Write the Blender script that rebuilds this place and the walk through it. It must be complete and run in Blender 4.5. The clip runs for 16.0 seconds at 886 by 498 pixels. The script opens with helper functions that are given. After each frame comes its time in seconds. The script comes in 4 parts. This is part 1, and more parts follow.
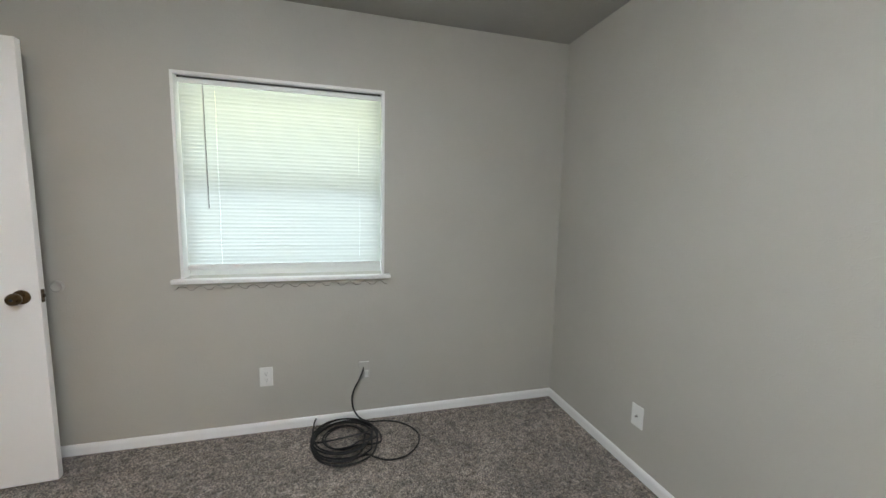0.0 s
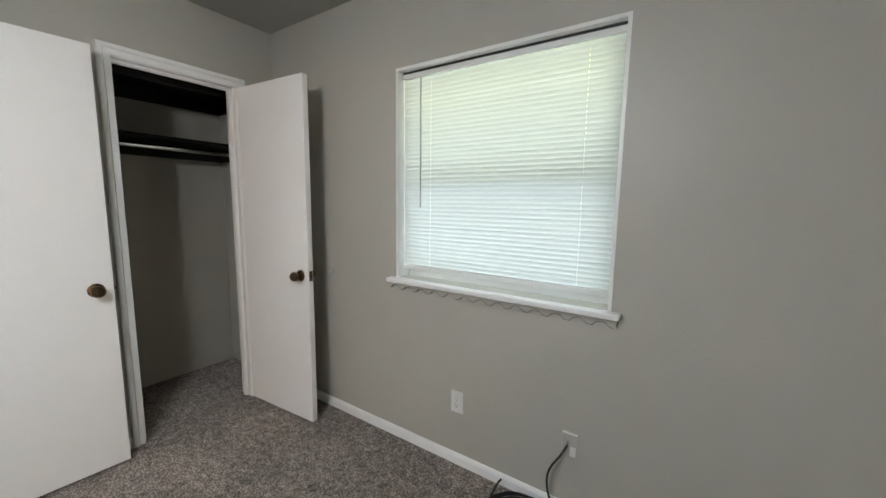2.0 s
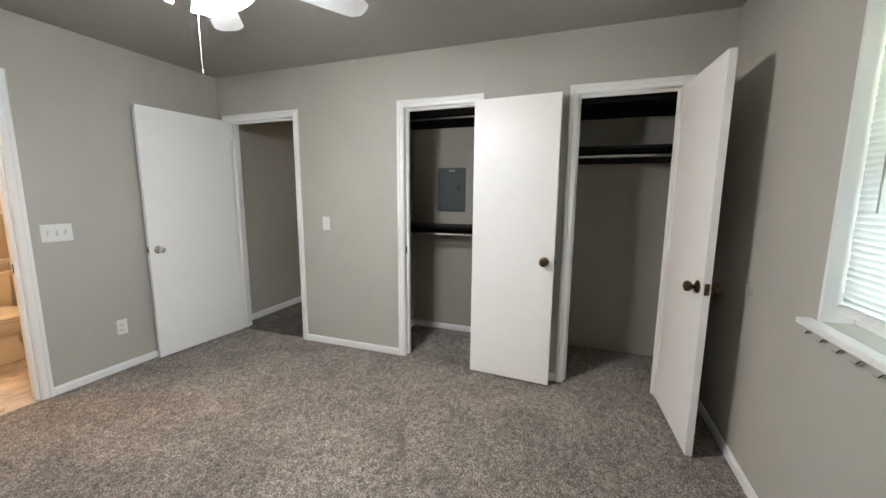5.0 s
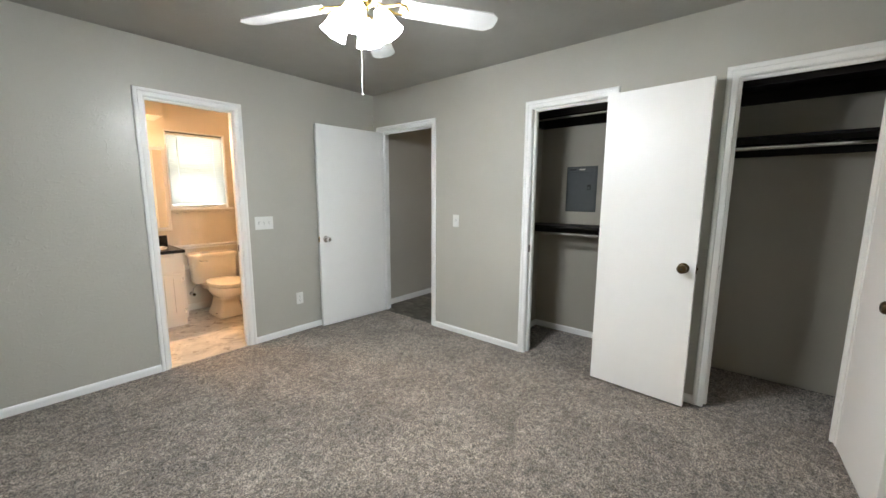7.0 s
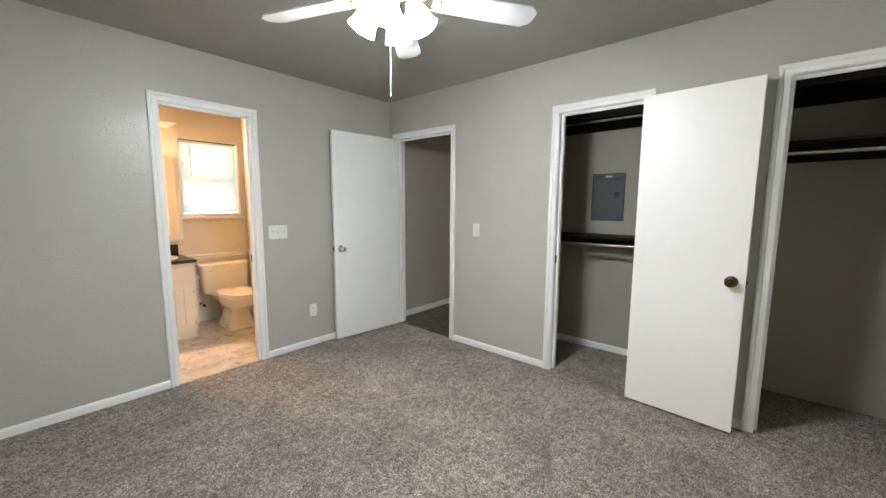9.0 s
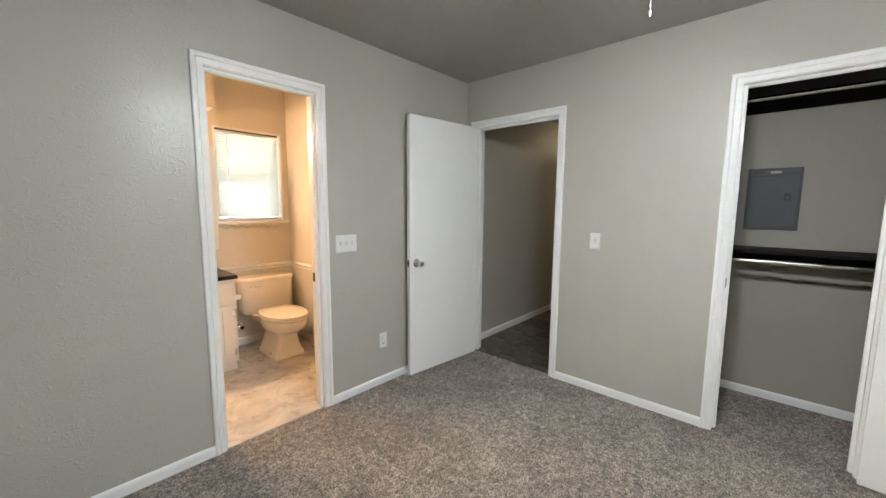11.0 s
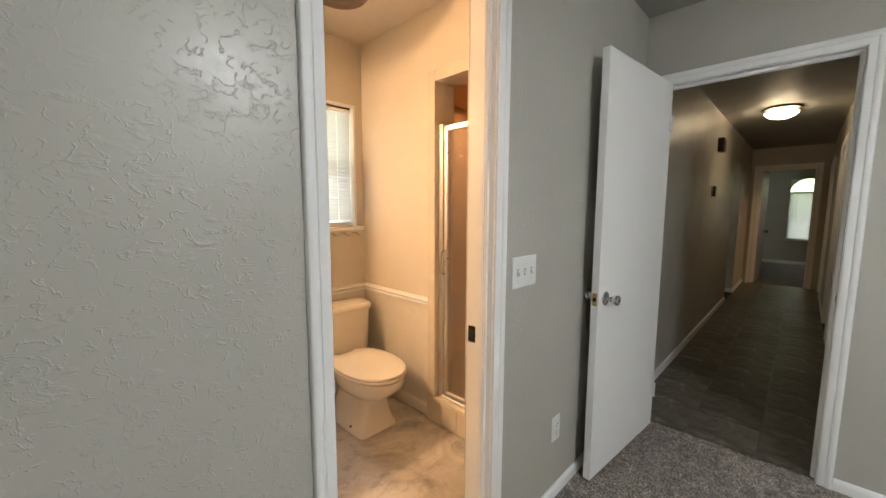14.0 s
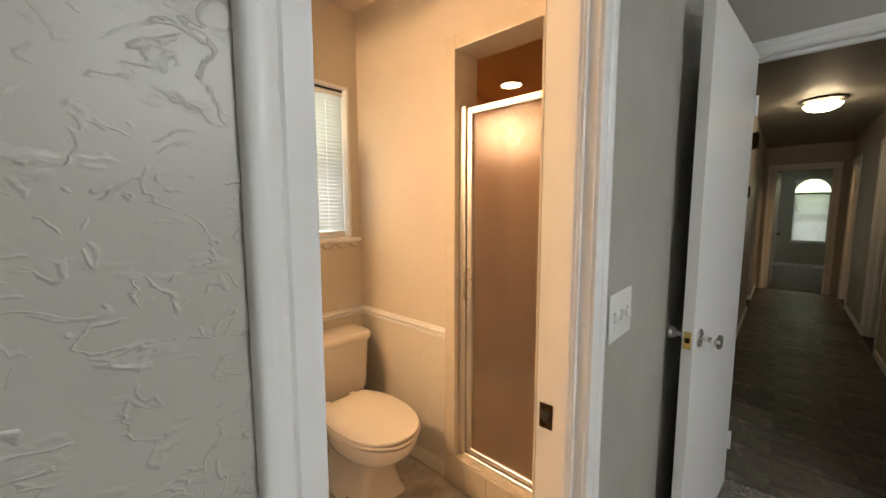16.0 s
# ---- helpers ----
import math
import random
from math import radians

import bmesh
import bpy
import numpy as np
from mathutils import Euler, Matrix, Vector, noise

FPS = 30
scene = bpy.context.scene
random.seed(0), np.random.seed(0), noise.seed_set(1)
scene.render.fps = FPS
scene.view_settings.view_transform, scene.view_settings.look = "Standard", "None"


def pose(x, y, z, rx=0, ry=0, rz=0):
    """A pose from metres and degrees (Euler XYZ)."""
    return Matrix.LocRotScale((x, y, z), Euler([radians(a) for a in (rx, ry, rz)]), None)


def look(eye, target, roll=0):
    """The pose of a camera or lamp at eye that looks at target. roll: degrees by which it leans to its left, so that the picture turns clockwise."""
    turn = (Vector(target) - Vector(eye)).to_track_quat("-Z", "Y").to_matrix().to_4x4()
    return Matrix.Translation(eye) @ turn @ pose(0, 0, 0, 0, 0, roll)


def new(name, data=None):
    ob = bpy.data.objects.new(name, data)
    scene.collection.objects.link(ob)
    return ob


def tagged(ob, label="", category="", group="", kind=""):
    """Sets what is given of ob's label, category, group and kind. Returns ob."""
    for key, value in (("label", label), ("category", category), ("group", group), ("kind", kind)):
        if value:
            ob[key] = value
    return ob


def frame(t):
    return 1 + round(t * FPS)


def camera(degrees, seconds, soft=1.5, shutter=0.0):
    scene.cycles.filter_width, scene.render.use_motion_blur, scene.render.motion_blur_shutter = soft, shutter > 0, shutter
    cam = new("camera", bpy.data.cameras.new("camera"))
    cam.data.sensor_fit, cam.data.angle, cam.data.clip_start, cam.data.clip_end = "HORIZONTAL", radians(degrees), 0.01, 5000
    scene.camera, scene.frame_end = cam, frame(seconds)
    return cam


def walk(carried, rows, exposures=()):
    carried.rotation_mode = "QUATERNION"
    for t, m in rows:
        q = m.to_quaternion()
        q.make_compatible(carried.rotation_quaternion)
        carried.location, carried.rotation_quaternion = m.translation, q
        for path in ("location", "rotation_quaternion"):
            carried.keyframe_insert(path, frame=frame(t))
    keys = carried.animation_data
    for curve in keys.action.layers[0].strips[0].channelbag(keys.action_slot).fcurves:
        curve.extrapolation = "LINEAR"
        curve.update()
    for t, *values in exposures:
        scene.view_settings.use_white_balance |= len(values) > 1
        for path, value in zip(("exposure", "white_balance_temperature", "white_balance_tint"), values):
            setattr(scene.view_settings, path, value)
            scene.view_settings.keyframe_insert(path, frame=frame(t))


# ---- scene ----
cam = camera(100.2, 16.0)
PATH = [
    (0, (-0.107, -0.127, 1.360), (0.429, 1.838, 1.131), 1.2),
    (0.5, (0.006, 0.086, 1.376), (0.193, 2.112, 1.128), 1.3),
    (1, (0.158, 0.293, 1.356), (-0.082, 2.314, 1.110), 1.2),
    (1.5, (0.272, 0.461, 1.357), (-0.434, 2.364, 1.120), 0.9),
    (2, (0.374, 0.632, 1.357), (-0.729, 2.282, 1.105), 0.8),
    (2.5, (0.442, 0.83, 1.359), (-0.987, 2.205, 1.102), 0.7),
    (3, (0.471, 0.954, 1.356), (-1.205, 2.014, 1.095), 0.8),
    (3.5, (0.522, 1.069, 1.363), (-1.387, 1.599, 1.091), 0.7),
    (4, (0.598, 1.143, 1.364), (-1.382, 1.202, 1.089), 0.6),
    (4.5, (0.657, 1.217, 1.377), (-1.302, 0.942, 1.088), 0.6),
    (5, (0.681, 1.343, 1.373), (-1.181, 0.673, 1.085), 0.4),
    (7.5, (0.763, 1.457, 1.352), (-0.741, 0.169, 1.076), 0.3),
    (8, (0.749, 1.455, 1.347), (-0.76, 0.166, 1.098), 0.3),
    (10.5, (0.676, 0.528, 1.347), (-0.805, -0.796, 1.115), 0.4),
    (11, (0.64, 0.234, 1.362), (-0.829, -1.103, 1.131), 0.4),
    (11.5, (0.606, -0.044, 1.347), (-0.842, -1.404, 1.115), 0.4),
    (12, (0.575, -0.318, 1.34), (-0.858, -1.695, 1.111), 0.4),
    (12.5, (0.528, -0.582, 1.337), (-0.898, -1.966, 1.107), 0.4),
    (13, (0.465, -0.824, 1.331), (-0.958, -2.212, 1.106), 0.4),
    (13.5, (0.432, -1.021, 1.340), (-1.024, -2.445, 1.104), 0.3),
    (14, (0.432, -1.199, 1.339), (-0.993, -2.585, 1.121), 0.2),
    (14.5, (0.377, -1.353, 1.338), (-1.092, -2.766, 1.116), 0.2),
    (15, (0.304, -1.486, 1.355), (-1.14, -2.853, 1.136), 0.1),
    (15.5, (0.219, -1.592, 1.360), (-1.270, -2.983, 1.143), -0.1),
    (16, (0.180, -1.661, 1.358), (-1.324, -3.039, 1.147), -0.1),
]
walk(cam, [(t, look(eye, target, roll)) for t, eye, target, roll in PATH],
     [(0, -0.05, 6500, 11), (1, -0.04, 6550, 12), (2, -0.24, 6550, 12), (3, -0.25, 6700, 13), (4, -0.05, 6850, 15), (5, 0.12, 6650, 12), (8, 0.25, 6500, 9),
      (10.5, 0.15, 6550, 10), (12, 0.13, 6600, 10), (12.5, 0.04, 6650, 10), (14.5, -0.22, 6700, 11), (16, -0.38, 6750, 11)])

# ---- world and light ----
world = bpy.data.worlds.new("sky")
scene.world = world
world.use_nodes = True
wn, wl = world.node_tree.nodes, world.node_tree.links
sky = wn.new("ShaderNodeTexSky")
sky.sky_type, sky.sun_disc = "NISHITA", False
sky.sun_elevation, sky.sun_rotation = radians(50), radians(200)
wl.new(sky.outputs[0], wn["Background"].inputs[0])
wn["Background"].inputs[1].default_value = 0.1
sun = new("sun", bpy.data.lights.new("sun", "SUN"))
sun.data.energy, sun.data.angle, sun.data.color = 2.5, radians(0.53), (1, 0.95, 0.88)
sun.rotation_euler = (radians(40), 0, radians(160))

FAN_GLOW, FAN_BULB, BATH_GLOW, CAN_GLOW, HALL_GLOW = 62.0, 1080.0, 375.0, 85.0, 27.0
DAY_BED, DAY_BATH, DAY_FAR, DAY_SIDE = 4.9, 6.2, 4.0, 16.0


# ---- materials ----
class Mat:
    """A small node builder for one principled material."""

    def __init__(self, name, color, rough=0.5, metal=0.0, **more):
        self.m = bpy.data.materials.new(name)
        self.m.use_nodes = True
        self.n, self.l = self.m.node_tree.nodes, self.m.node_tree.links
        self.b = self.n["Principled BSDF"]
        self.b.inputs["Base Color"].default_value = (*color, 1)
        self.b.inputs["Roughness"].default_value = rough
        self.b.inputs["Metallic"].default_value = metal
        for k, v in more.items():
            self.b.inputs[k.replace("_", " ")].default_value = v
        self.co = self.n.new("ShaderNodeTexCoord").outputs["Object"]

    def add(self, kind, **props):
        node = self.n.new(kind)
        for k, v in props.items():
            if k in node.inputs:
                node.inputs[k].default_value = v
            else:
                setattr(node, k, v)
        return node

    def noise(self, scale, detail=3.0, rough=0.55, stretch=None, distort=0.0):
        node = self.add("ShaderNodeTexNoise", Scale=scale, Detail=detail, Roughness=rough, Distortion=distort)
        src = self.co
        if stretch:
            mp = self.add("ShaderNodeMapping")
            mp.inputs["Scale"].default_value = stretch
            self.l.new(src, mp.inputs[0])
            src = mp.outputs[0]
        self.l.new(src, node.inputs["Vector"])
        return node.outputs["Fac"]

    def ramp(self, fac, stops):
        node = self.n.new("ShaderNodeValToRGB")
        e = node.color_ramp.elements
        while len(e) < len(stops):
            e.new(0.5)
        for el, (p, c) in zip(e, stops):
            el.position = p
            el.color = (*c, 1) if len(c) == 3 else c
        self.l.new(fac, node.inputs[0])
        return node.outputs[0]

    def mixc(self, fac, a, b, mode="MIX"):
        node = self.add("ShaderNodeMix", data_type="RGBA", blend_type=mode)
        for sock, v in ((0, fac), (6, a), (7, b)):
            if isinstance(v, (int, float)):
                node.inputs[sock].default_value = v
            elif isinstance(v, tuple):
                node.inputs[sock].default_value = (*v, 1)
            else:
                self.l.new(v, node.inputs[sock])
        return node.outputs[2]

    def math(self, op, a, b=0.0):
        node = self.add("ShaderNodeMath", operation=op)
        for sock, v in ((0, a), (1, b)):
            if isinstance(v, (int, float)):
                node.inputs[sock].default_value = v
            else:
                self.l.new(v, node.inputs[sock])
        return node.outputs[0]

    def color(self, out):
        self.l.new(out, self.b.inputs["Base Color"])
        return self

    def rough(self, out):
        self.l.new(out, self.b.inputs["Roughness"])
        return self

    def bump(self, height, strength=0.3, distance=0.002):
        node = self.add("ShaderNodeBump", Strength=strength, Distance=distance)
        self.l.new(height, node.inputs["Height"])
        self.l.new(node.outputs[0], self.b.inputs["Normal"])
        return self


def grey(v):
    return (v, v, v)


def wall_paint(name, color, rough=0.42, relief=1.0, dense=0.0):
    """Painted plaster with a hand-trowelled texture of ridges and flat islands."""
    m = Mat(name, color, rough)
    strokes = m.noise(17 + 12 * dense, 2.5, 0.5, stretch=(1.0, 1.0, 1.1 + 0.25 * dense), distort=0.45 + 0.3 * dense)
    worm = m.ramp(strokes, [(0.474, grey(0)), (0.494, grey(1)), (0.503, grey(0.95)), (0.528, grey(0.08)), (0.60, grey(0.0))])
    broken = m.ramp(m.noise(38 + 24 * dense, 2, 0.5), [(0.46 - 0.02 * dense, grey(0)), (0.54 - 0.02 * dense, grey(1))])
    where = m.ramp(m.noise(3.5, 3, 0.6), [(0.42 - 0.17 * dense, grey(0.0)), (0.58 - 0.14 * dense, grey(1))])
    crumbs = m.ramp(m.noise(34, 3, 0.5, stretch=(0.75, 0.75, 1.6)), [(0.615 - 0.03 * dense, grey(0)), (0.80, grey(1))])
    some = m.ramp(m.noise(5.5, 2, 0.5), [(0.44 - 0.12 * dense, grey(0)), (0.60 - 0.12 * dense, grey(1))])
    fine = m.noise(240, 2, 0.6)
    sag = m.noise(5, 2, 0.5)
    h = m.math("MULTIPLY", m.math("MULTIPLY", worm, broken), where)
    h = m.math("ADD", h, m.math("MULTIPLY", m.math("MULTIPLY", crumbs, some), 0.9))
    h = m.math("ADD", h, m.math("MULTIPLY", fine, 0.05))
    h = m.math("ADD", h, m.math("MULTIPLY", sag, 0.6))
    m.bump(h, 0.75 * relief, 0.0034)
    tone = m.ramp(m.noise(1.1, 4, 0.6), [(0.3, tuple(c * 0.95 for c in color)), (0.7, tuple(min(1, c * 1.04) for c in color))])
    m.color(tone)
    m.rough(m.ramp(m.noise(6, 3), [(0.3, grey(rough - 0.06)), (0.7, grey(rough + 0.08))]))
    return m.m


def gloss_paint(name, color, rough=0.32, brush=(1, 1, 0.06)):
    """Brushed enamel on wood: faint brush strokes and scuffs."""
    m = Mat(name, color, rough)
    s = m.noise(220, 3, 0.6, stretch=brush)
    m.bump(s, 0.02, 0.0004)
    dirt = m.ramp(m.noise(7, 5, 0.65), [(0.28, tuple(c * 0.982 for c in color)), (0.5, color)])
    m.color(dirt)
    m.rough(m.ramp(m.noise(14, 4), [(0.3, grey(rough - 0.03)), (0.7, grey(rough + 0.07))]))
    return m.m


def metal(name, color, rough=0.2):
    m = Mat(name, color, rough, 1.0)
    m.rough(m.ramp(m.noise(60, 4), [(0.3, grey(max(0.03, rough - 0.05))), (0.7, grey(rough + 0.12))]))
    return m.m


def plain(name, color, rough=0.45, wear=0.06, **more):
    m = Mat(name, color, rough, **more)
    m.color(m.ramp(m.noise(18, 4, 0.6), [(0.3, tuple(c * (1 - wear) for c in color)), (0.7, color)]))
    m.bump(m.noise(300, 2), 0.06, 0.0005)
    return m.m


def glow(name, color, strength):
    m = bpy.data.materials.new(name)
    m.use_nodes = True
    n, l = m.node_tree.nodes, m.node_tree.links
    e = n.new("ShaderNodeEmission")
    e.inputs[0].default_value, e.inputs[1].default_value = (*color, 1), strength
    l.new(e.outputs[0], n["Material Output"].inputs[0])
    return m


def outdoors(name, strength, low, high, dapple=0.0):
    """Bright day beyond a window: sunlit ground below, leaves above."""
    m = glow(name, (1, 1, 1), strength)
    n, l = m.node_tree.nodes, m.node_tree.links
    co = n.new("ShaderNodeTexCoord")
    sep = n.new("ShaderNodeSeparateXYZ")
    l.new(co.outputs["Generated"], sep.inputs[0])
    nz = n.new("ShaderNodeTexNoise")
    nz.inputs["Scale"].default_value = 5
    l.new(co.outputs["Generated"], nz.inputs["Vector"])
    ma = n.new("ShaderNodeMath")
    ma.operation = "MULTIPLY_ADD"
    l.new(nz.outputs["Fac"], ma.inputs[0])
    ma.inputs[1].default_value = dapple
    l.new(sep.outputs[2], ma.inputs[2])
    rp = n.new("ShaderNodeValToRGB")
    e = rp.color_ramp.elements
    e[0].position, e[0].color = 0.50 + dapple * 0.5, (*low, 1)
    e[1].position, e[1].color = 0.74 + dapple * 0.5, (*high, 1)
    l.new(ma.outputs[0], rp.inputs[0])
    l.new(rp.outputs[0], n["Emission"].inputs[0])
    return m


def slat_material(name, color=(0.72, 0.73, 0.71)):
    m = bpy.data.materials.new(name)
    m.use_nodes = True
    n, l = m.node_tree.nodes, m.node_tree.links
    b = n["Principled BSDF"]
    b.inputs["Base Color"].default_value, b.inputs["Roughness"].default_value = (*color, 1), 0.4
    t = n.new("ShaderNodeBsdfTranslucent")
    t.inputs[0].default_value = (0.50, 0.52, 0.51, 1)
    mx = n.new("ShaderNodeMixShader")
    mx.inputs[0].default_value = 0.6
    l.new(b.outputs[0], mx.inputs[1])
    l.new(t.outputs[0], mx.inputs[2])
    l.new(mx.outputs[0], n["Material Output"].inputs[0])
    return m


def carpet_material():
    m = Mat("carpet", (0.3, 0.26, 0.22), 0.95)
    tuft = m.ramp(m.noise(130, 3, 0.8), [(0.38, (0.047, 0.037, 0.030)), (0.49, (0.188, 0.155, 0.127)), (0.60, (0.51, 0.43, 0.358))])
    clump = m.ramp(m.noise(26, 4, 0.65, distort=0.6), [(0.36, grey(0.57)), (0.62, grey(1.28))])
    swath = m.ramp(m.noise(2.6, 4, 0.6, distort=0.8), [(0.35, grey(0.70)), (0.65, grey(1.14))])
    c = m.mixc(1.0, tuft, clump, "MULTIPLY")
    c = m.mixc(1.0, c, swath, "MULTIPLY")
    m.color(c)
    m.b.inputs["Sheen Weight"].default_value = 0.25
    m.b.inputs["Sheen Roughness"].default_value = 0.6
    m.b.inputs["Specular IOR Level"].default_value = 0.15
    m.bump(m.noise(320, 3, 0.7), 0.8, 0.004)
    return m.m


def vinyl_material(name, base, dark, vein, rough=0.35):
    """Sheet vinyl with a cloudy marble print."""
    m = Mat(name, base, rough)
    cloud = m.ramp(m.noise(3.5, 6, 0.62, distort=1.4), [(0.32, dark), (0.6, base)])
    lines = m.ramp(m.noise(2.6, 8, 0.6, distort=2.2), [(0.485, grey(0)), (0.5, grey(1)), (0.515, grey(0))])
    c = m.mixc(m.math("MULTIPLY", lines, 0.32), cloud, vein)
    m.color(c)
    m.rough(m.ramp(m.noise(9, 5), [(0.3, grey(rough - 0.08)), (0.7, grey(rough + 0.15))]))
    m.bump(m.noise(90, 3), 0.08, 0.001)
    return m.m


def stained_wood(name, color):
    m = Mat(name, color, 0.6, Specular_IOR_Level=0.2)
    g = m.noise(30, 6, 0.7, stretch=(3, 0.25, 3), distort=0.5)
    m.color(m.ramp(g, [(0.3, tuple(c * 0.5 for c in color)), (0.7, tuple(c * 1.5 for c in color))]))
    m.bump(g, 0.1, 0.001)
    return m.m


def rain_glass(name):
    m = Mat(name, (0.96, 0.88, 0.77), 0.10)
    m.b.inputs["Transmission Weight"].default_value = 0.92
    m.b.inputs["IOR"].default_value = 1.4
    m.bump(m.noise(85, 2, 0.5, distort=0.4), 0.4, 0.003)
    return m.m


PAINT = wall_paint("wall_paint", (0.462, 0.447, 0.397), 0.42, 0.2)
ROUGHPAINT = wall_paint("wall_paint_heavy_trowel", (0.462, 0.447, 0.397), 0.34, 0.56, 0.75)
# Dingier than the room's paint, and darkened to hold the closets' shade.
CLOSETPAINT = wall_paint("closet_shaded_paint", (0.37, 0.345, 0.29), 0.55, 0.2)
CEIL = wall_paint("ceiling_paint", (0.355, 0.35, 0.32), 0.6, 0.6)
HALLPAINT = wall_paint("hall_paint", (0.47, 0.44, 0.385), 0.40, 0.9)
BATHPAINT = wall_paint("bath_paint", (0.66, 0.60, 0.51), 0.45, 0.25)
BATHPANEL = plain("bath_wainscot", (0.71, 0.665, 0.585), 0.35)
TRIM = gloss_paint("trim_enamel", (0.85, 0.85, 0.835))
DOOR = gloss_paint("door_enamel", (0.86, 0.858, 0.84), 0.36)
CARPET = carpet_material()
BATHVINYL = vinyl_material("bath_vinyl", (0.64, 0.585, 0.515), (0.36, 0.325, 0.285), (0.17, 0.145, 0.12), 0.3)
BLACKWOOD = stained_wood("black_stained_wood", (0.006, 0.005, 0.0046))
CHROME = metal("chrome", (0.78, 0.78, 0.77), 0.12)
BRONZE = metal("aged_brass", (0.105, 0.07, 0.036), 0.28)
BRASS = metal("polished_brass", (0.80, 0.58, 0.22), 0.15)
STEEL = plain("grey_enamelled_steel", (0.072, 0.082, 0.084), 0.55, 0.12)
STEELDARK = plain("black_plastic", (0.02, 0.02, 0.022), 0.4)
SLOT = plain("dark_slot", (0.03, 0.03, 0.03), 0.6)
PLASTIC = plain("white_plastic", (0.80, 0.80, 0.77), 0.3, 0.04)
PAINTEDPLATE = plain("plate_painted_over", (0.46, 0.447, 0.412), 0.35, 0.04)
SLAT = slat_material("blind_slat")
VINYLWIN = plain("white_vinyl_window", (0.80, 0.81, 0.80), 0.35, 0.04)
RUBBER = plain("black_cable_jacket", (0.006, 0.006, 0.006), 0.6, 0.1)
PORCELAIN = plain("almond_porcelain", (0.86, 0.80, 0.70), 0.1, 0.03)
LAMINATE = plain("black_laminate", (0.015, 0.014, 0.014), 0.22, 0.2)
CABWHITE = gloss_paint("cabinet_enamel", (0.76, 0.73, 0.67), 0.35)
FANWHITE = plain("white_fan_blade", (0.70, 0.70, 0.69), 0.35, 0.03)
ALU = metal("bright_aluminium", (0.86, 0.84, 0.80), 0.32)
RAIN = rain_glass("rain_glass")
TILE = plain("cream_tile", (0.70, 0.63, 0.52), 0.25, 0.08)
DUSTMETAL = plain("dusty_brown_metal", (0.24, 0.185, 0.14), 0.42, 0.15)
STALL = plain("tan_stall_panel", (0.62, 0.40, 0.22), 0.5, 0.1)
DARKBROWN = metal("dark_bronze", (0.06, 0.045, 0.03), 0.4)
CLEAR = Mat("window_glass", (1, 1, 1), 0.0, Transmission_Weight=1.0, IOR=1.45).m
MIRROR = Mat("mirror_glass", (0.9, 0.9, 0.9), 0.02, 1.0).m
FANGLASS = glow("lit_frosted_glass", (0.93, 0.975, 1.01), FAN_GLOW)
FANBULB = glow("lit_fan_bulb", (0.905, 0.97, 1.035), FAN_BULB)
HALLBULB = glow("lit_hall_bulb", (1.0, 0.78, 0.50), 420.0)
HALLGLASS = glow("lit_dome_glass", (1.0, 0.78, 0.50), HALL_GLOW)
BULB = glow("lit_bulb", (1.0, 0.635, 0.35), BATH_GLOW)
SIDEGLASS = glow("lit_side_room_glass", (1.0, 0.62, 0.32), 110.0)
TOGGLESLOT = plain("shaded_switch_slot", (0.30, 0.30, 0.29), 0.5)
CANLENS = glow("lit_can_lens", (1.0, 0.55, 0.25), CAN_GLOW)


# ---- mesh helpers ----
def box(bm, x0, x1, y0, y1, z0, z1, bevel=0.0, seg=1):
    g = bmesh.ops.create_cube(bm, size=1, matrix=Matrix.Translation(((x0 + x1) / 2, (y0 + y1) / 2, (z0 + z1) / 2)) @ Matrix.Diagonal((x1 - x0, y1 - y0, z1 - z0, 1)))
    if bevel:
        ed = {e for v in g["verts"] for e in v.link_edges}
        bmesh.ops.bevel(bm, geom=list(ed), offset=bevel, segments=seg, affect="EDGES", profile=0.6)


def lathe(bm, profile, m=None, seg=20):
    """Turn (radius, height) pairs about z."""
    m = m or Matrix()
    rings = []
    for r, z in profile:
        if r < 1e-6:
            rings.append([bm.verts.new(m @ Vector((0, 0, z)))])
        else:
            rings.append([bm.verts.new(m @ Vector((r * math.cos(a), r * math.sin(a), z))) for a in (2 * math.pi * i / seg for i in range(seg))])
    for a, b in zip(rings, rings[1:]):
        for i in range(seg):
            q = [a[i % len(a)], a[(i + 1) % len(a)], b[(i + 1) % len(b)], b[i % len(b)]]
            q = [v for k, v in enumerate(q) if v not in q[:k]]
            if len(q) > 2:
                bm.faces.new(q)


def tube(bm, pts, r, seg=8, cap=True):
    """A round tube along a line of points."""
    pts = [Vector(p) for p in pts]
    up, rings = None, []
    for i, p in enumerate(pts):
        d = (pts[min(i + 1, len(pts) - 1)] - pts[max(i - 1, 0)]).normalized()
        if up is None:
            up = Vector((0, 0, 1)) if abs(d.z) < 0.9 else Vector((1, 0, 0))
        s = d.cross(up).normalized()
        up = s.cross(d).normalized()
        rr = r[i] if isinstance(r, (list, tuple)) else r
        rings.append([bm.verts.new(p + rr * (math.cos(a) * s + math.sin(a) * up)) for a in (2 * math.pi * k / seg for k in range(seg))])
    for a, b in zip(rings, rings[1:]):
        for k in range(seg):
            bm.faces.new((a[k], a[(k + 1) % seg], b[(k + 1) % seg], b[k]))
    if cap:
        bm.faces.new(rings[0][::-1])
        bm.faces.new(rings[-1])


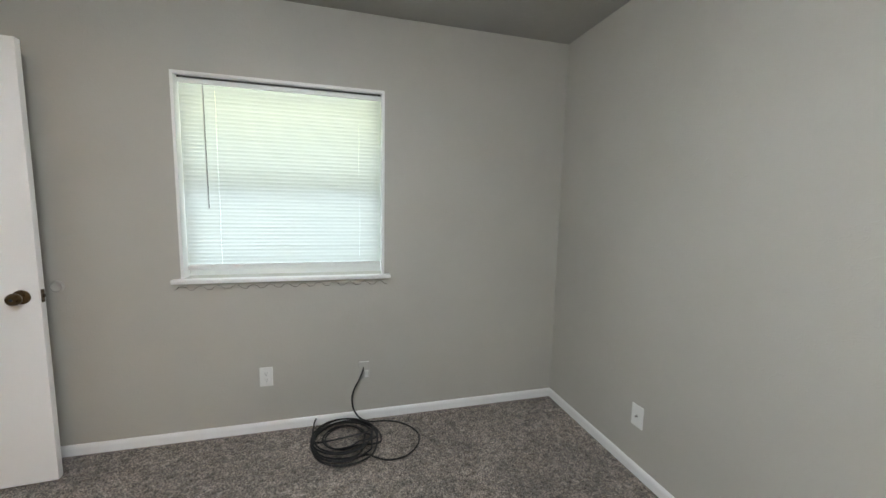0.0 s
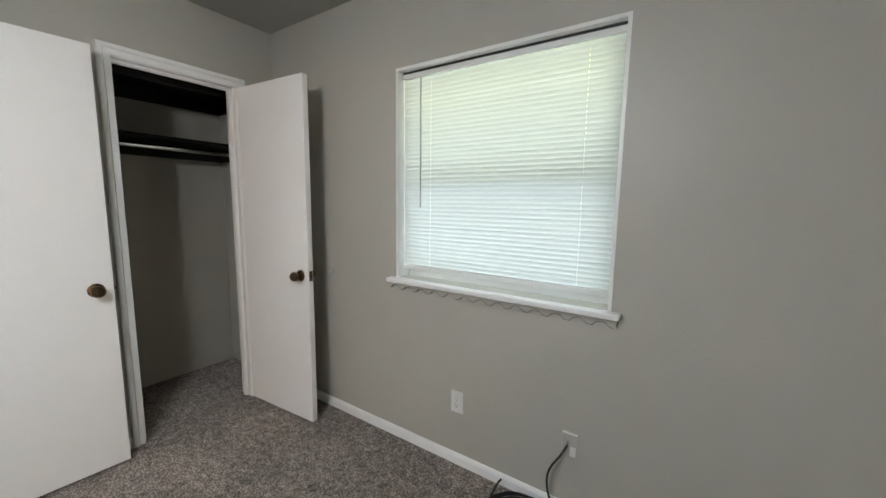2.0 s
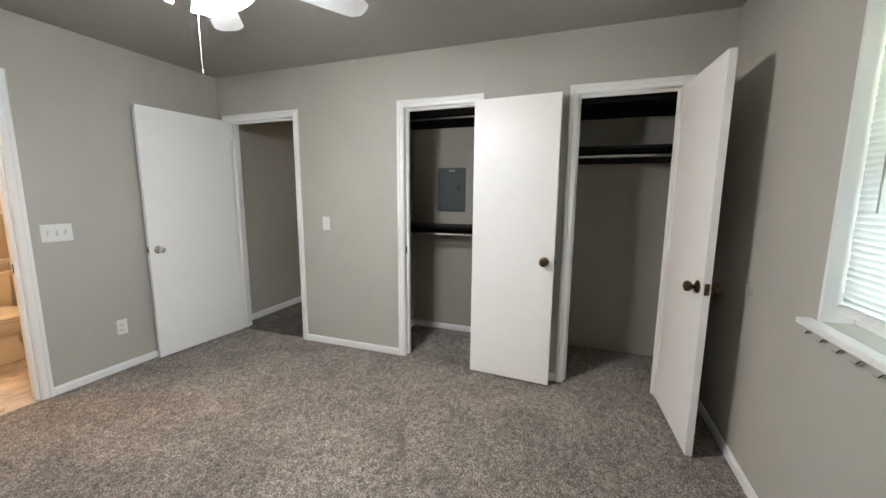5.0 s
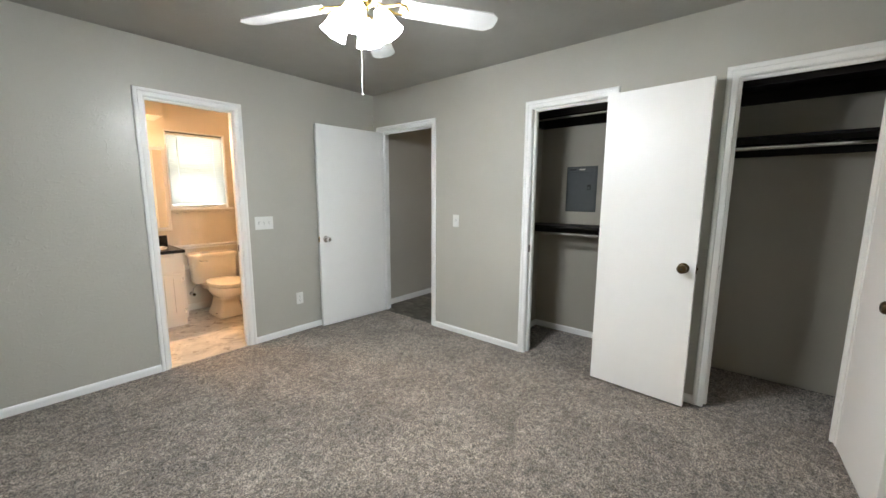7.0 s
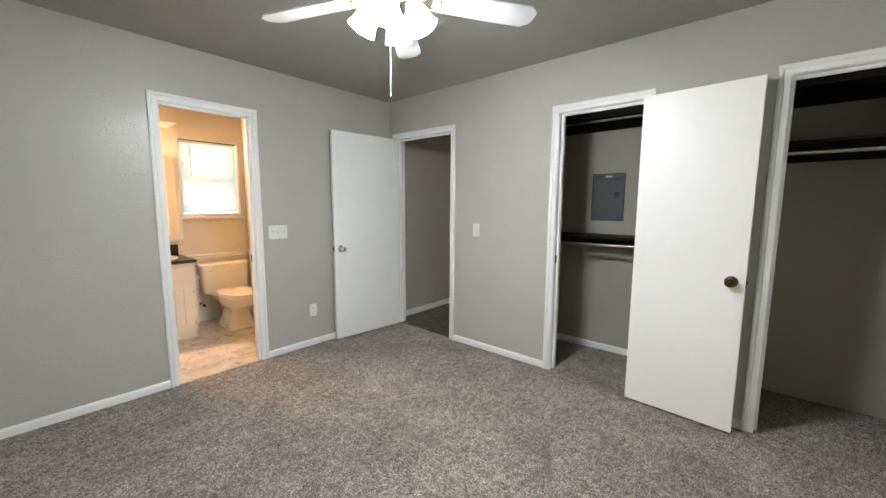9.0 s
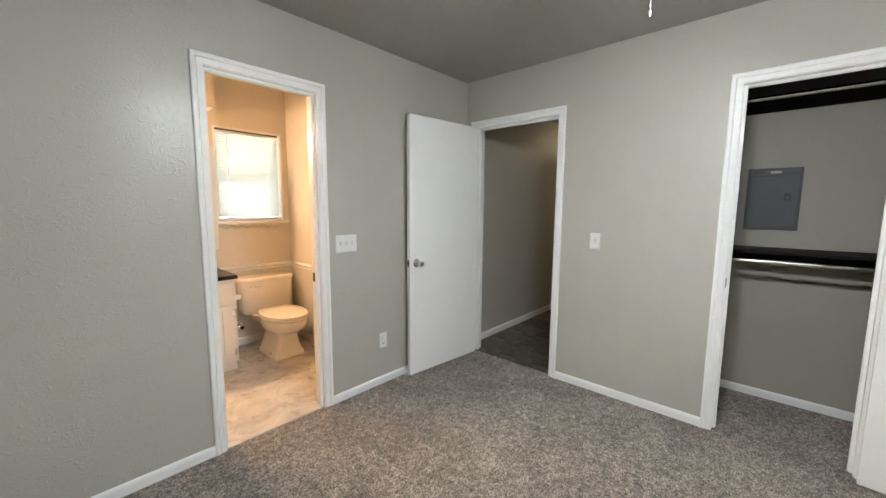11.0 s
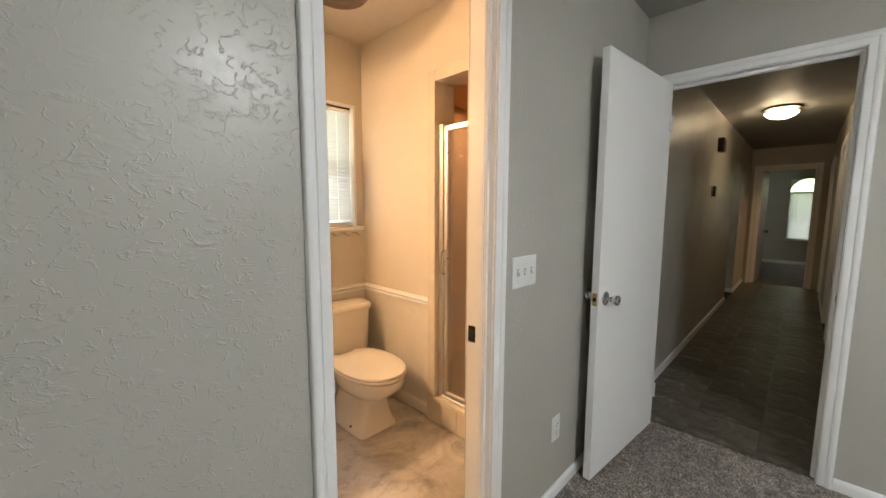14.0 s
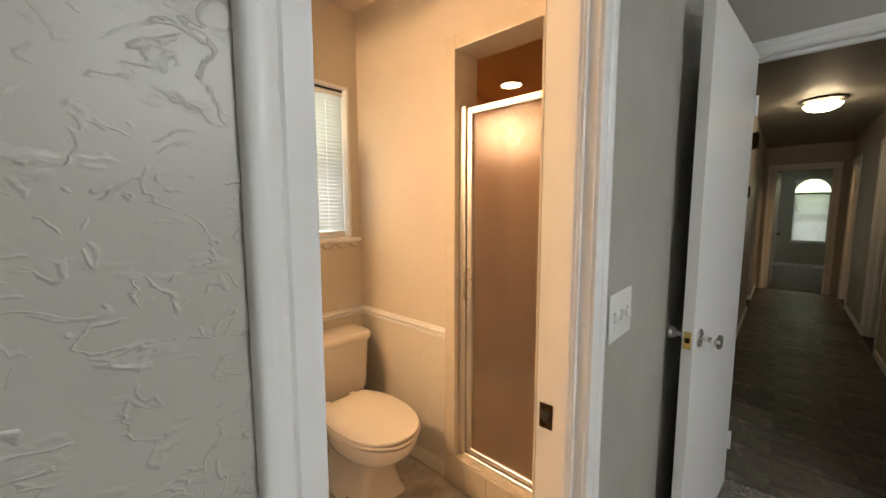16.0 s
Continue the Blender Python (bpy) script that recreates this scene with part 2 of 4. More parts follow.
def loft(bm, rings, cap=True):
    """Skin a row of equal rings of points."""
    vs = [[bm.verts.new(p) for p in r] for r in rings]
    n = len(vs[0])
    for a, b in zip(vs, vs[1:]):
        for k in range(n):
            bm.faces.new((a[k], a[(k + 1) % n], b[(k + 1) % n], b[k]))
    if cap:
        bm.faces.new(vs[0][::-1])
        bm.faces.new(vs[-1])


def prism(bm, outline, z0, z1, m=None):
    m = m or Matrix()
    loft(bm, [[m @ Vector((x, y, z0)) for x, y in outline], [m @ Vector((x, y, z1)) for x, y in outline]])


def link(name, bm, material, smooth=False):
    bmesh.ops.recalc_face_normals(bm, faces=bm.faces)
    me = bpy.data.meshes.new(name)
    bm.to_mesh(me)
    bm.free()
    me.materials.append(material)
    if smooth:
        me.shade_smooth()
        me.set_sharp_from_angle(angle=radians(38))
    return new(name, me)


def part(name, bm, material, parent, label="", smooth=False):
    ob = link(name, bm, material, smooth)
    ob.parent = parent
    if label:
        ob["label"] = label
    return ob


def boxpart(name, dims, material, parent, bevel=0.0, label="", seg=1):
    bm = bmesh.new()
    box(bm, *dims, bevel, seg)
    return part(name, bm, material, parent, label)


def thing(name, m, label, category, group="", kind=""):
    ob = new(name)
    ob.empty_display_size = 0.1
    ob.matrix_basis = m
    return tagged(ob, label, category, group, kind)


def structure(name, bm, material, label, category, smooth=False):
    return tagged(link(name, bm, material, smooth), label, category, "", "structure")


def slab(bm, axis, a0, a1, u0, u1, z0, z1, holes=()):
    """A wall between a0 and a1 across axis, from u0 to u1, with rectangular holes (u0, u1, z0, z1)."""
    us = sorted({u0, u1, *[h[0] for h in holes], *[h[1] for h in holes]})
    zs = sorted({z0, z1, *[h[2] for h in holes], *[h[3] for h in holes]})
    us, zs = [u for u in us if u0 <= u <= u1], [z for z in zs if z0 <= z <= z1]

    def solid(i, j):
        if not (0 <= i < len(us) - 1 and 0 <= j < len(zs) - 1):
            return False
        u, z = (us[i] + us[i + 1]) / 2, (zs[j] + zs[j + 1]) / 2
        return not any(h[0] < u < h[1] and h[2] < z < h[3] for h in holes)

    def P(a, u, z):
        return bm.verts.new((a, u, z) if axis == "x" else (u, a, z) if axis == "y" else (u, z, a))

    def quad(*c):
        bm.faces.new([P(*p) for p in c])

    for i in range(len(us) - 1):
        for j in range(len(zs) - 1):
            if not solid(i, j):
                continue
            p, q, r, s = us[i], us[i + 1], zs[j], zs[j + 1]
            for a in (a0, a1):
                quad((a, p, r), (a, q, r), (a, q, s), (a, p, s))
            if not solid(i - 1, j):
                quad((a0, p, r), (a1, p, r), (a1, p, s), (a0, p, s))
            if not solid(i + 1, j):
                quad((a0, q, r), (a1, q, r), (a1, q, s), (a0, q, s))
            if not solid(i, j - 1):
                quad((a0, p, r), (a0, q, r), (a1, q, r), (a1, p, r))
            if not solid(i, j + 1):
                quad((a0, p, s), (a0, q, s), (a1, q, s), (a1, p, s))
    bmesh.ops.remove_doubles(bm, verts=bm.verts, dist=1e-5)


def wall(name, axis, a0, a1, u0, u1, z0, z1, holes=(), material=None, label="painted textured plaster wall", category="wall"):
    bm = bmesh.new()
    slab(bm, axis, a0, a1, u0, u1, z0, z1, holes)
    return structure(name, bm, material or PAINT, label, category)


CASING = [(0.004, 0.0), (0.004, 0.008), (0.007, 0.0105), (0.030, 0.0125), (0.0325, 0.0095), (0.035, 0.0135), (0.041, 0.0170), (0.048, 0.0185), (0.054, 0.0175), (0.058, 0.0140), (0.059, 0.010), (0.059, 0.0)]


def casing(name, axis, face, out, u0, u1, top, material=None, label="white moulded door casing", profile=CASING):
    """Mitred moulding round a door opening; out is +1 or -1, the side that it stands proud of."""
    bm = bmesh.new()
    rows = []
    for d, h in profile:
        a = face + out * (h - 0.001)
        rows.append([(a, u0 - d, 0.0), (a, u0 - d, top + d), (a, u1 + d, top + d), (a, u1 + d, 0.0)])
    vs = [[bm.verts.new((a, u, z) if axis == "x" else (u, a, z)) for a, u, z in r] for r in rows]
    for r, s in zip(vs, vs[1:]):
        for k in range(3):
            bm.faces.new((r[k], r[k + 1], s[k + 1], s[k]))
    return structure(name, bm, material or TRIM, label, "door trim", True)


BOARD = [(0.0, 0.0), (0.012, 0.0), (0.012, 0.040), (0.009, 0.050), (0.004, 0.057), (0.0, 0.058)]


def baseboard(axis, face, out, u0, u1, material=None, scale=1.0):
    bm = bmesh.new()
    rings = []
    for u in (u0, u1):
        rings.append([((face + out * d, u, h * scale) if axis == "x" else (u, face + out * d, h * scale)) for d, h in BOARD])
    loft(bm, rings)
    return structure("baseboard", bm, material or TRIM, "white painted wooden baseboard along the floor", "baseboard")


def jamb(name, axis, a0, a1, u0, u1, top, material=None, stop=0.5):
    """The lining of a door opening with its stop."""
    bm = bmesh.new()
    t = 0.018

    def bx(p, q, u, v, r, s):
        if axis == "x":
            box(bm, p, q, u, v, r, s)
        else:
            box(bm, u, v, p, q, r, s)
    bx(a0, a1, u0 - t, u0, 0, top + t)
    bx(a0, a1, u1, u1 + t, 0, top + t)
    bx(a0, a1, u0, u1, top, top + t)
    m = a0 + (a1 - a0) * stop
    bx(m - 0.018, m + 0.018, u0, u0 + 0.011, 0, top - 0.011)
    bx(m - 0.018, m + 0.018, u1 - 0.011, u1, 0, top - 0.011)
    bx(m - 0.018, m + 0.018, u0, u1, top - 0.011, top)
    for e0, e1, d in ((-0.013, 0.013, 0.0135), (-0.006, 0.006, 0.016)):
        bx(m + e0, m + e1, u0 + 0.0108, u0 + d, 0, top - d)
        bx(m + e0, m + e1, u1 - d, u1 - 0.0108, 0, top - d)
        bx(m + e0, m + e1, u0 + 0.0108, u1 - 0.0108, top - d, top - 0.0108)
    return structure(name, bm, material or TRIM, "white painted door jamb with stop", "door trim")


# ---- plan ----
XW, XE, YN, YS, H = -2.064, 1.355, 2.168, -1.945, 2.452      # bedroom faces
T = 0.115                                                    # partition thickness
XB = -2.805                                                  # back of the closets
BY0, BY1, BX0, BX1, BH = -3.56, YS - T, -1.145, 0.72, 2.49    # bathroom
HY0, HY1, HX1, HH = -1.955, -0.945, -8.30, 2.405              # hall
DOORTOP = 2.046
CS = -0.235                                                  # south end of the first closet
C1 = (0.020, 0.612)
C2 = (1.314, 1.914)
BD = (-1.826, -1.062)
BA = (-0.580, 0.022)
WIN = (-0.960, 0.142, 0.943, 2.036)
BWIN = (-1.085, -0.478, 1.205, 2.06)

# ---- shell of the bedroom and closets ----
wall("wall_west", "x", XW - T, XW, YS - T, YN, 0, H, [(a - 0.018, b + 0.018, 0, DOORTOP + 0.018) for a, b in (BD, C1, C2)], label="greige trowelled plaster wall with three door openings")
wall("wall_north", "y", YN, YN + 0.14, XB - T, XE + T, 0, H, [(WIN[0], WIN[1], WIN[2], WIN[3])], label="greige trowelled plaster wall with a window")
wall("wall_east", "x", XE, XE + T, YS - T, YN, 0, H, label="plain greige trowelled plaster wall")
wall("wall_south", "y", YS - T, YS, XW, XE, 0, H, [(BA[0] - 0.018, BA[1] + 0.018, 0, DOORTOP + 0.018)], ROUGHPAINT, "greige heavily trowelled plaster wall with a bathroom doorway")
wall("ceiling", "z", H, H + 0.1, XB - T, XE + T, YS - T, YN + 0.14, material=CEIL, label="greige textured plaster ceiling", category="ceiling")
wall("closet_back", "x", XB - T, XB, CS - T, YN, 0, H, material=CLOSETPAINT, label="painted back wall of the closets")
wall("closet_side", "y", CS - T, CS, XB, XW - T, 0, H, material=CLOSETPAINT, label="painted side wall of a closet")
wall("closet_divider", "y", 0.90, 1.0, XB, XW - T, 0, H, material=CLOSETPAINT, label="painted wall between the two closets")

for n, (a, b) in (("closet_trim", C1), ("closet_trim", C2), ("bedroom_door_trim", BD)):
    casing(n, "x", XW, 1, a, b, DOORTOP)
    jamb("door_jamb", "x", XW - T + 0.001, XW - 0.001, a, b, DOORTOP)
casing("hall_door_trim", "x", XW - T, -1, *BD, DOORTOP)
casing("bathroom_door_trim", "y", YS, 1, *BA, DOORTOP)
casing("bathroom_door_trim", "y", YS - T, -1, *BA, DOORTOP)
jamb("door_jamb", "y", YS - T + 0.001, YS - 0.001, BA[0], BA[1], DOORTOP, stop=0.65)

CW = 0.059
for a, b in ((BD[1] + CW, C1[0] - CW), (C1[1] + CW, C2[0] - CW), (C2[1] + CW, YN)):
    baseboard("x", XW, 1, a, b)
baseboard("y", YN, -1, XW + 0.012, XE)
baseboard("x", XE, -1, YS, YN - 0.012)
baseboard("y", YS, 1, XW, BA[0] - CW)
baseboard("y", YS, 1, BA[1] + CW, XE - 0.012)
baseboard("x", XB, 1, CS, 0.90)
baseboard("y", CS, 1, XB + 0.012, XW - T)


# ---- floors ----
def carpet():
    """Cut pile: a fine uneven sheet over the bedroom and closets."""
    step = 0.0095
    parts = [(XW - 0.03, XE, YS - 0.0, YN), (XB, XW - 0.03, CS, 0.90), (XB, XW - 0.03, 1.0, YN)]
    rng = np.random.default_rng(4)
    vs, fs, base = [], [], 0
    for x0, x1, y0, y1 in parts:
        nx, ny = int((x1 - x0) / step) + 1, int((y1 - y0) / step) + 1
        gx, gy = np.meshgrid(np.linspace(x0, x1, nx), np.linspace(y0, y1, ny), indexing="ij")
        jx, jy = rng.uniform(-0.4, 0.4, (2, nx, ny)) * step
        jx[[0, -1], :] = 0
        jy[:, [0, -1]] = 0
        gz = rng.uniform(-0.008, 0.002, (nx, ny))
        vs.append(np.stack([gx + jx, gy + jy, gz], -1).reshape(-1, 3))
        i = np.arange(nx * ny).reshape(nx, ny) + base
        fs.append(np.stack([i[:-1, :-1], i[1:, :-1], i[1:, 1:], i[:-1, 1:]], -1).reshape(-1, 4))
        base += nx * ny
    v, f = np.concatenate(vs), np.concatenate(fs)
    me = bpy.data.meshes.new("carpet_floor")
    me.vertices.add(len(v))
    me.vertices.foreach_set("co", v.ravel())
    me.loops.add(f.size)
    me.loops.foreach_set("vertex_index", f.ravel())
    me.polygons.add(len(f))
    me.polygons.foreach_set("loop_start", np.arange(0, f.size, 4))
    me.update()
    me.materials.append(CARPET)
    me.shade_smooth()
    tagged(new("carpet_floor", me), "grey-brown speckled cut-pile carpet", "carpet", "", "structure")


carpet()
wall("subfloor", "z", -0.12, -0.01, XB - T, XE + T, YS, YN, material=SLOT, label="bare floor under the carpet", category="floor")


# ---- doors ----
def knob_set(parent, x, z, y_front, y_back, finish, word):
    """A round knob with rosette on both faces of a leaf."""
    for y, s in ((y_front, -1), (y_back, 1)):
        m = Matrix.Translation((x, y, z)) @ Euler((radians(90 if s < 0 else -90), 0, 0)).to_matrix().to_4x4()
        bm = bmesh.new()
        lathe(bm, [(0, -0.001), (0.033, -0.001), (0.033, 0.004), (0.028, 0.009), (0.014, 0.011), (0, 0.011)], m, 24)
        ros = part("rosette", bm, finish, parent, word + " rosette", True)
        bm = bmesh.new()
        tulip = [(0.011, 0.009), (0.0095, 0.024), (0.013, 0.032), (0.021, 0.041), (0.0255, 0.051), (0.026, 0.058), (0.022, 0.065), (0.008, 0.067), (0.007, 0.0635), (0, 0.0635)]
        lathe(bm, tulip if finish is CHROME else [(0.011, 0.009), (0.010, 0.022), (0.014, 0.030), (0.024, 0.036), (0.028, 0.045), (0.027, 0.055), (0.020, 0.063), (0.008, 0.065), (0.007, 0.0635), (0, 0.0635)], m, 24)
        k = part("knob", bm, finish, ros, word + " round knob", True)
        bm = bmesh.new()
        lathe(bm, [(0, 0.064), (0.006, 0.064), (0.005, 0.0665), (0, 0.067)], m, 10)
        part("keyhole_button", bm, SLOT, k)


def door(name, hinge, angle, width, height, finish, word, label, flip=False, barrel=-1, iron=None):
    """A flush leaf that turns about its hinge edge. Local x runs from hinge to latch, y is its thickness."""
    d = thing(name, pose(hinge[0], hinge[1], 0.012, 0, 0, angle), label, "door", "", "structure")
    t = 0.035
    y0, y1 = (0.0, t) if not flip else (-t, 0.0)
    boxpart("leaf", (0, width, y0, y1, 0, height), DOOR, d, 0.0022, "", 2)
    knob_set(d, width - 0.065, 0.905, y0, y1, finish, word)
    bm = bmesh.new()
    box(bm, width - 0.001, width + 0.0018, y0 + 0.006, y1 - 0.006, 0.875, 0.935, 0.0008)
    plate = part("latch_plate", bm, BRASS if finish is CHROME else finish, d, "brass latch plate")
    bm = bmesh.new()
    box(bm, width, width + 0.009, (y0 + y1) / 2 - 0.007, (y0 + y1) / 2 + 0.007, 0.897, 0.914, 0.003)
    part("latch_bolt", bm, DARKBROWN, plate)
    for z in (0.22, height - 0.22):
        bm = bmesh.new()
        s = barrel
        yy = y1 if s > 0 else y0
        tube(bm, [(-0.004, yy + s * 0.006, z - 0.045), (-0.004, yy + s * 0.006, z + 0.045)], 0.006, 10)
        box(bm, -0.002, 0.028, yy - 0.001, yy + 0.0015, z - 0.044, z + 0.044)
        part("hinge", bm, iron or TRIM, d, "black steel hinge" if iron else "hinge painted over in white")
    return d


# closet leaf folded back against the wall between the closets
door("door_1", (XW + 0.078, C1[1] + 0.004), 86.0, 0.597, 2.03, BRONZE, "aged brass", "white flush closet door folded flat against the wall", barrel=1)
# closet leaf open at a right angle beside the window wall
door("door_2", (XW + 0.022, C2[1] + 0.000), 3.6, 0.600, 2.03, BRONZE, "aged brass", "white flush closet door standing open beside the window wall")
# bedroom leaf open against the bathroom wall
door("door_3", (XW + 0.024, BD[0] + 0.002), -5.0, 0.762, 2.03, CHROME, "chrome", "white flush bedroom door open against the bathroom wall", barrel=1)


def strike(axis, x, y, z, out, finish):
    """A strike plate let into a jamb."""
    s = thing("strike_plate", pose(x, y, z), "small metal strike plate on a white door jamb", "strike plate")
    bm = bmesh.new()
    if axis == "y":      # plate lies on a face that looks along y
        box(bm, -0.016, 0.016, min(0, out * 0.002), max(0, out * 0.002), -0.03, 0.03, 0.0006)
    else:
        box(bm, min(0, out * 0.002), max(0, out * 0.002), -0.016, 0.016, -0.03, 0.03, 0.0006)
    part("plate", bm, finish, s)
    bm = bmesh.new()
    if axis == "y":
        box(bm, -0.008, 0.008, min(0, out * 0.003), max(0, out * 0.003), -0.013, 0.013)
    else:
        box(bm, min(0, out * 0.003), max(0, out * 0.003), -0.008, 0.008, -0.013, 0.013)
    part("bolt_hole", bm, SLOT, s)


strike("y", XW - 0.03, C1[0], 0.92, 1, BRONZE)
strike("y", XW - 0.03, C2[0], 0.92, 1, TRIM)
strike("y", XW - 0.03, BD[1], 0.92, -1, CHROME)
strike("x", BA[0], YS - 0.090, 0.885, 1, BRONZE)


# ---- windows ----
def window(name, m, w, h, depth, day, blind_depth=0.048, apron=True, scallops=13, wand=0.140, wand_len=0.655, low=0.028, tint="white vinyl window behind a closed blind", skin=None):
    """Local x along the wall, y outwards, z up from the sill's top; origin at the opening's lower left corner."""
    win = thing(name, m, tint, "window", "", "structure")
    j = 0.014
    bm = bmesh.new()
    box(bm, 0, j, -0.003, depth - 0.05, 0, h)
    box(bm, w - j, w, -0.003, depth - 0.05, 0, h)
    box(bm, j, w - j, -0.003, depth - 0.05, h - j, h)
    part("reveal", bm, TRIM, win, "white painted window reveal")
    bm = bmesh.new()
    box(bm, -0.035, w + 0.035, -0.048, -0.001, -0.024, 0.0, 0.006, 2)
    box(bm, 0.001, w - 0.001, -0.002, depth - 0.05, -0.0235, -0.0005)
    part("window_sill", bm, TRIM, win, "white wooden window sill")
    f = 0.032
    bm = bmesh.new()
    for a, b, c, d in ((j, w - j, 0, f), (j, w - j, h - j - f, h - j), (j, j + f, f, h - j - f), (w - j - f, w - j, f, h - j - f)):
        box(bm, a, b, depth - 0.05, depth, c, d, 0.002)
    fr = part("window_frame", bm, VINYLWIN, win)
    mid = h * 0.475
    boxpart("meeting_rail", (j + f, w - j - f, depth - 0.044, depth - 0.005, mid - 0.017, mid + 0.017), VINYLWIN, win, 0.003)
    for c, d in ((f, mid - 0.017), (mid + 0.017, h - j - f)):
        p = boxpart("pane", (j + f, w - j - f, depth - 0.028, depth - 0.022, c, d), CLEAR, win)
        p.visible_shadow = False
    if apron:
        n = scallops
        pts = []
        bot, amp, per = -0.060, 0.020, (w + 0.05) / n
        x0 = -0.025
        for i in range(n):
            for k in range(9):
                s = k / 8
                lift = math.sin(math.pi * min(1, s / 0.72)) if s < 0.72 else 0
                pts.append((x0 + (i + s) * per, bot + amp * max(0, lift) ** 0.7))
        out = [(x0, -0.0245)] + pts + [(x0 + n * per, -0.0245)]
        bm = bmesh.new()
        loft(bm, [[(x, -0.020, z) for x, z in out], [(x, -0.001, z) for x, z in out]], cap=False)
        for y in (-0.020, -0.001):
            for (xa, za), (xb, zb) in zip(out[1:-1], out[2:-1]):
                if xb - xa > 1e-6:
                    bm.faces.new([bm.verts.new(p) for p in ((xa, y, za), (xb, y, zb), (xb, y, -0.0245), (xa, y, -0.0245))])
        ap = part("apron", bm, skin or PAINT, win, "scalloped apron painted in the wall colour")
        # Black bead along the scallops: the apron's shadow line, put in as colour.
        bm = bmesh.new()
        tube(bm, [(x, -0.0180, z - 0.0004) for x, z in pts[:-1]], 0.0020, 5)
        part("edge_shade", bm, BLACKWOOD, ap, "dark bead standing in for the apron's shadow line")
    # the day outside
    bm = bmesh.new()
    y = depth + 0.45
    bm.faces.new([bm.verts.new(p) for p in ((-0.5, y, -0.5), (w + 0.5, y, -0.5), (w + 0.5, y, h + 0.5), (-0.5, y, h + 0.5))])
    bd = link("backdrop", bm, day)
    bd.matrix_basis = m
    tagged(bd, "bright garden daylight beyond the window", "backdrop", "", "structure")
    # blind
    bl = thing("window_blind", m, "white slatted mini blind lowered and closed in the window", "blind", "window blinds")
    top = h - j - 0.010
    boxpart("headrail", (j + 0.004, w - j - 0.004, blind_depth - 0.014, blind_depth + 0.014, top - 0.026, top), VINYLWIN, bl, 0.003, "white metal headrail")
    # Dark strip fills the gap over the headrail in place of its shade.
    boxpart("rail_gap_shade", (j + 0.006, w - j - 0.006, blind_depth - 0.0155, blind_depth + 0.012, top + 0.0003, top + 0.0095), SLOT, bl, 0, "dark strip standing in for the shade above the headrail")
    pitch = 0.0212
    slat = None
    holes = (0.175, 0.865) if w > 0.8 else (0.2, 0.8)
    z = top - 0.036
    while z > low + 0.012:
        if slat is None:
            bm = bmesh.new()
            ring = []
            for s in (-1, -0.14, 0.14, 1):
                yy = -0.0042 * s - 0.0024 * (1 - s * s)
                ring.append((yy, 0.0143 * s))
            a = [bm.verts.new((j + 0.008, y1, z1)) for y1, z1 in ring]
            b = [bm.verts.new((w - j - 0.008, y1, z1)) for y1, z1 in ring]
            for k in (0, 2):
                bm.faces.new((a[k], b[k], b[k + 1], a[k + 1]))
            us = sorted([j + 0.008, w - j - 0.008] + [w * q + s for q in holes for s in (-0.0009, 0.0009)])
            for ua, ub in zip(us[::2], us[1::2]):
                bm.faces.new([bm.verts.new((u, *ring[i])) for u, i in ((ua, 1), (ub, 1), (ub, 2), (ua, 2))])
            slat = part("slat", bm, SLAT, bl, "", True)
            slat.location = (0, blind_depth, z)
        else:
            o = slat.copy()
            scene.collection.objects.link(o)
            o.location = (0, blind_depth, z)
            o.rotation_euler = (random.uniform(-0.03, 0.03), 0, 0)
        z -= pitch
    boxpart("bottom_rail", (j + 0.006, w - j - 0.006, blind_depth - 0.011, blind_depth + 0.011, low - 0.026, low + 0.004), VINYLWIN, bl, 0.003)
    for u in holes:
        bm = bmesh.new()
        tube(bm, [(w * u, blind_depth + 0.009, low), (w * u, blind_depth + 0.009, top - 0.03)], 0.0006, 5)
        part("ladder_cord", bm, VINYLWIN, bl)
    bm = bmesh.new()
    tube(bm, [(wand, blind_depth - 0.022, top - 0.03), (wand + 0.004, blind_depth - 0.024, top - 0.03 - wand_len)], 0.0034, 6)
    part("tilt_wand", bm, plain("clear_wand", (0.5, 0.5, 0.5), 0.25), bl, "translucent tilt wand")
    return win


DAY1 = outdoors("daylight_bedroom", DAY_BED, (0.78, 0.94, 1.0), (0.84, 0.90, 0.46), 0.15)
DAY2 = outdoors("daylight_bathroom", DAY_BATH, (0.95, 1.0, 1.0), (0.86, 0.93, 0.62), 0.1)
DAY4 = outdoors("daylight_side_rooms", DAY_SIDE, (0.95, 1.0, 1.0), (0.86, 0.93, 0.62), 0.1)
DAY3 = outdoors("daylight_far_room", DAY_FAR, (0.95, 1.0, 0.97), (0.75, 0.92, 0.55), 0.1)
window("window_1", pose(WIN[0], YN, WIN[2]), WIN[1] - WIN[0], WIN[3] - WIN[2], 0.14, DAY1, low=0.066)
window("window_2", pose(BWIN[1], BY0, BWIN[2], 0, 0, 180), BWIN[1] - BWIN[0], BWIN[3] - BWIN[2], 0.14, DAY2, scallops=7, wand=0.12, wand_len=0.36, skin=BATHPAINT)


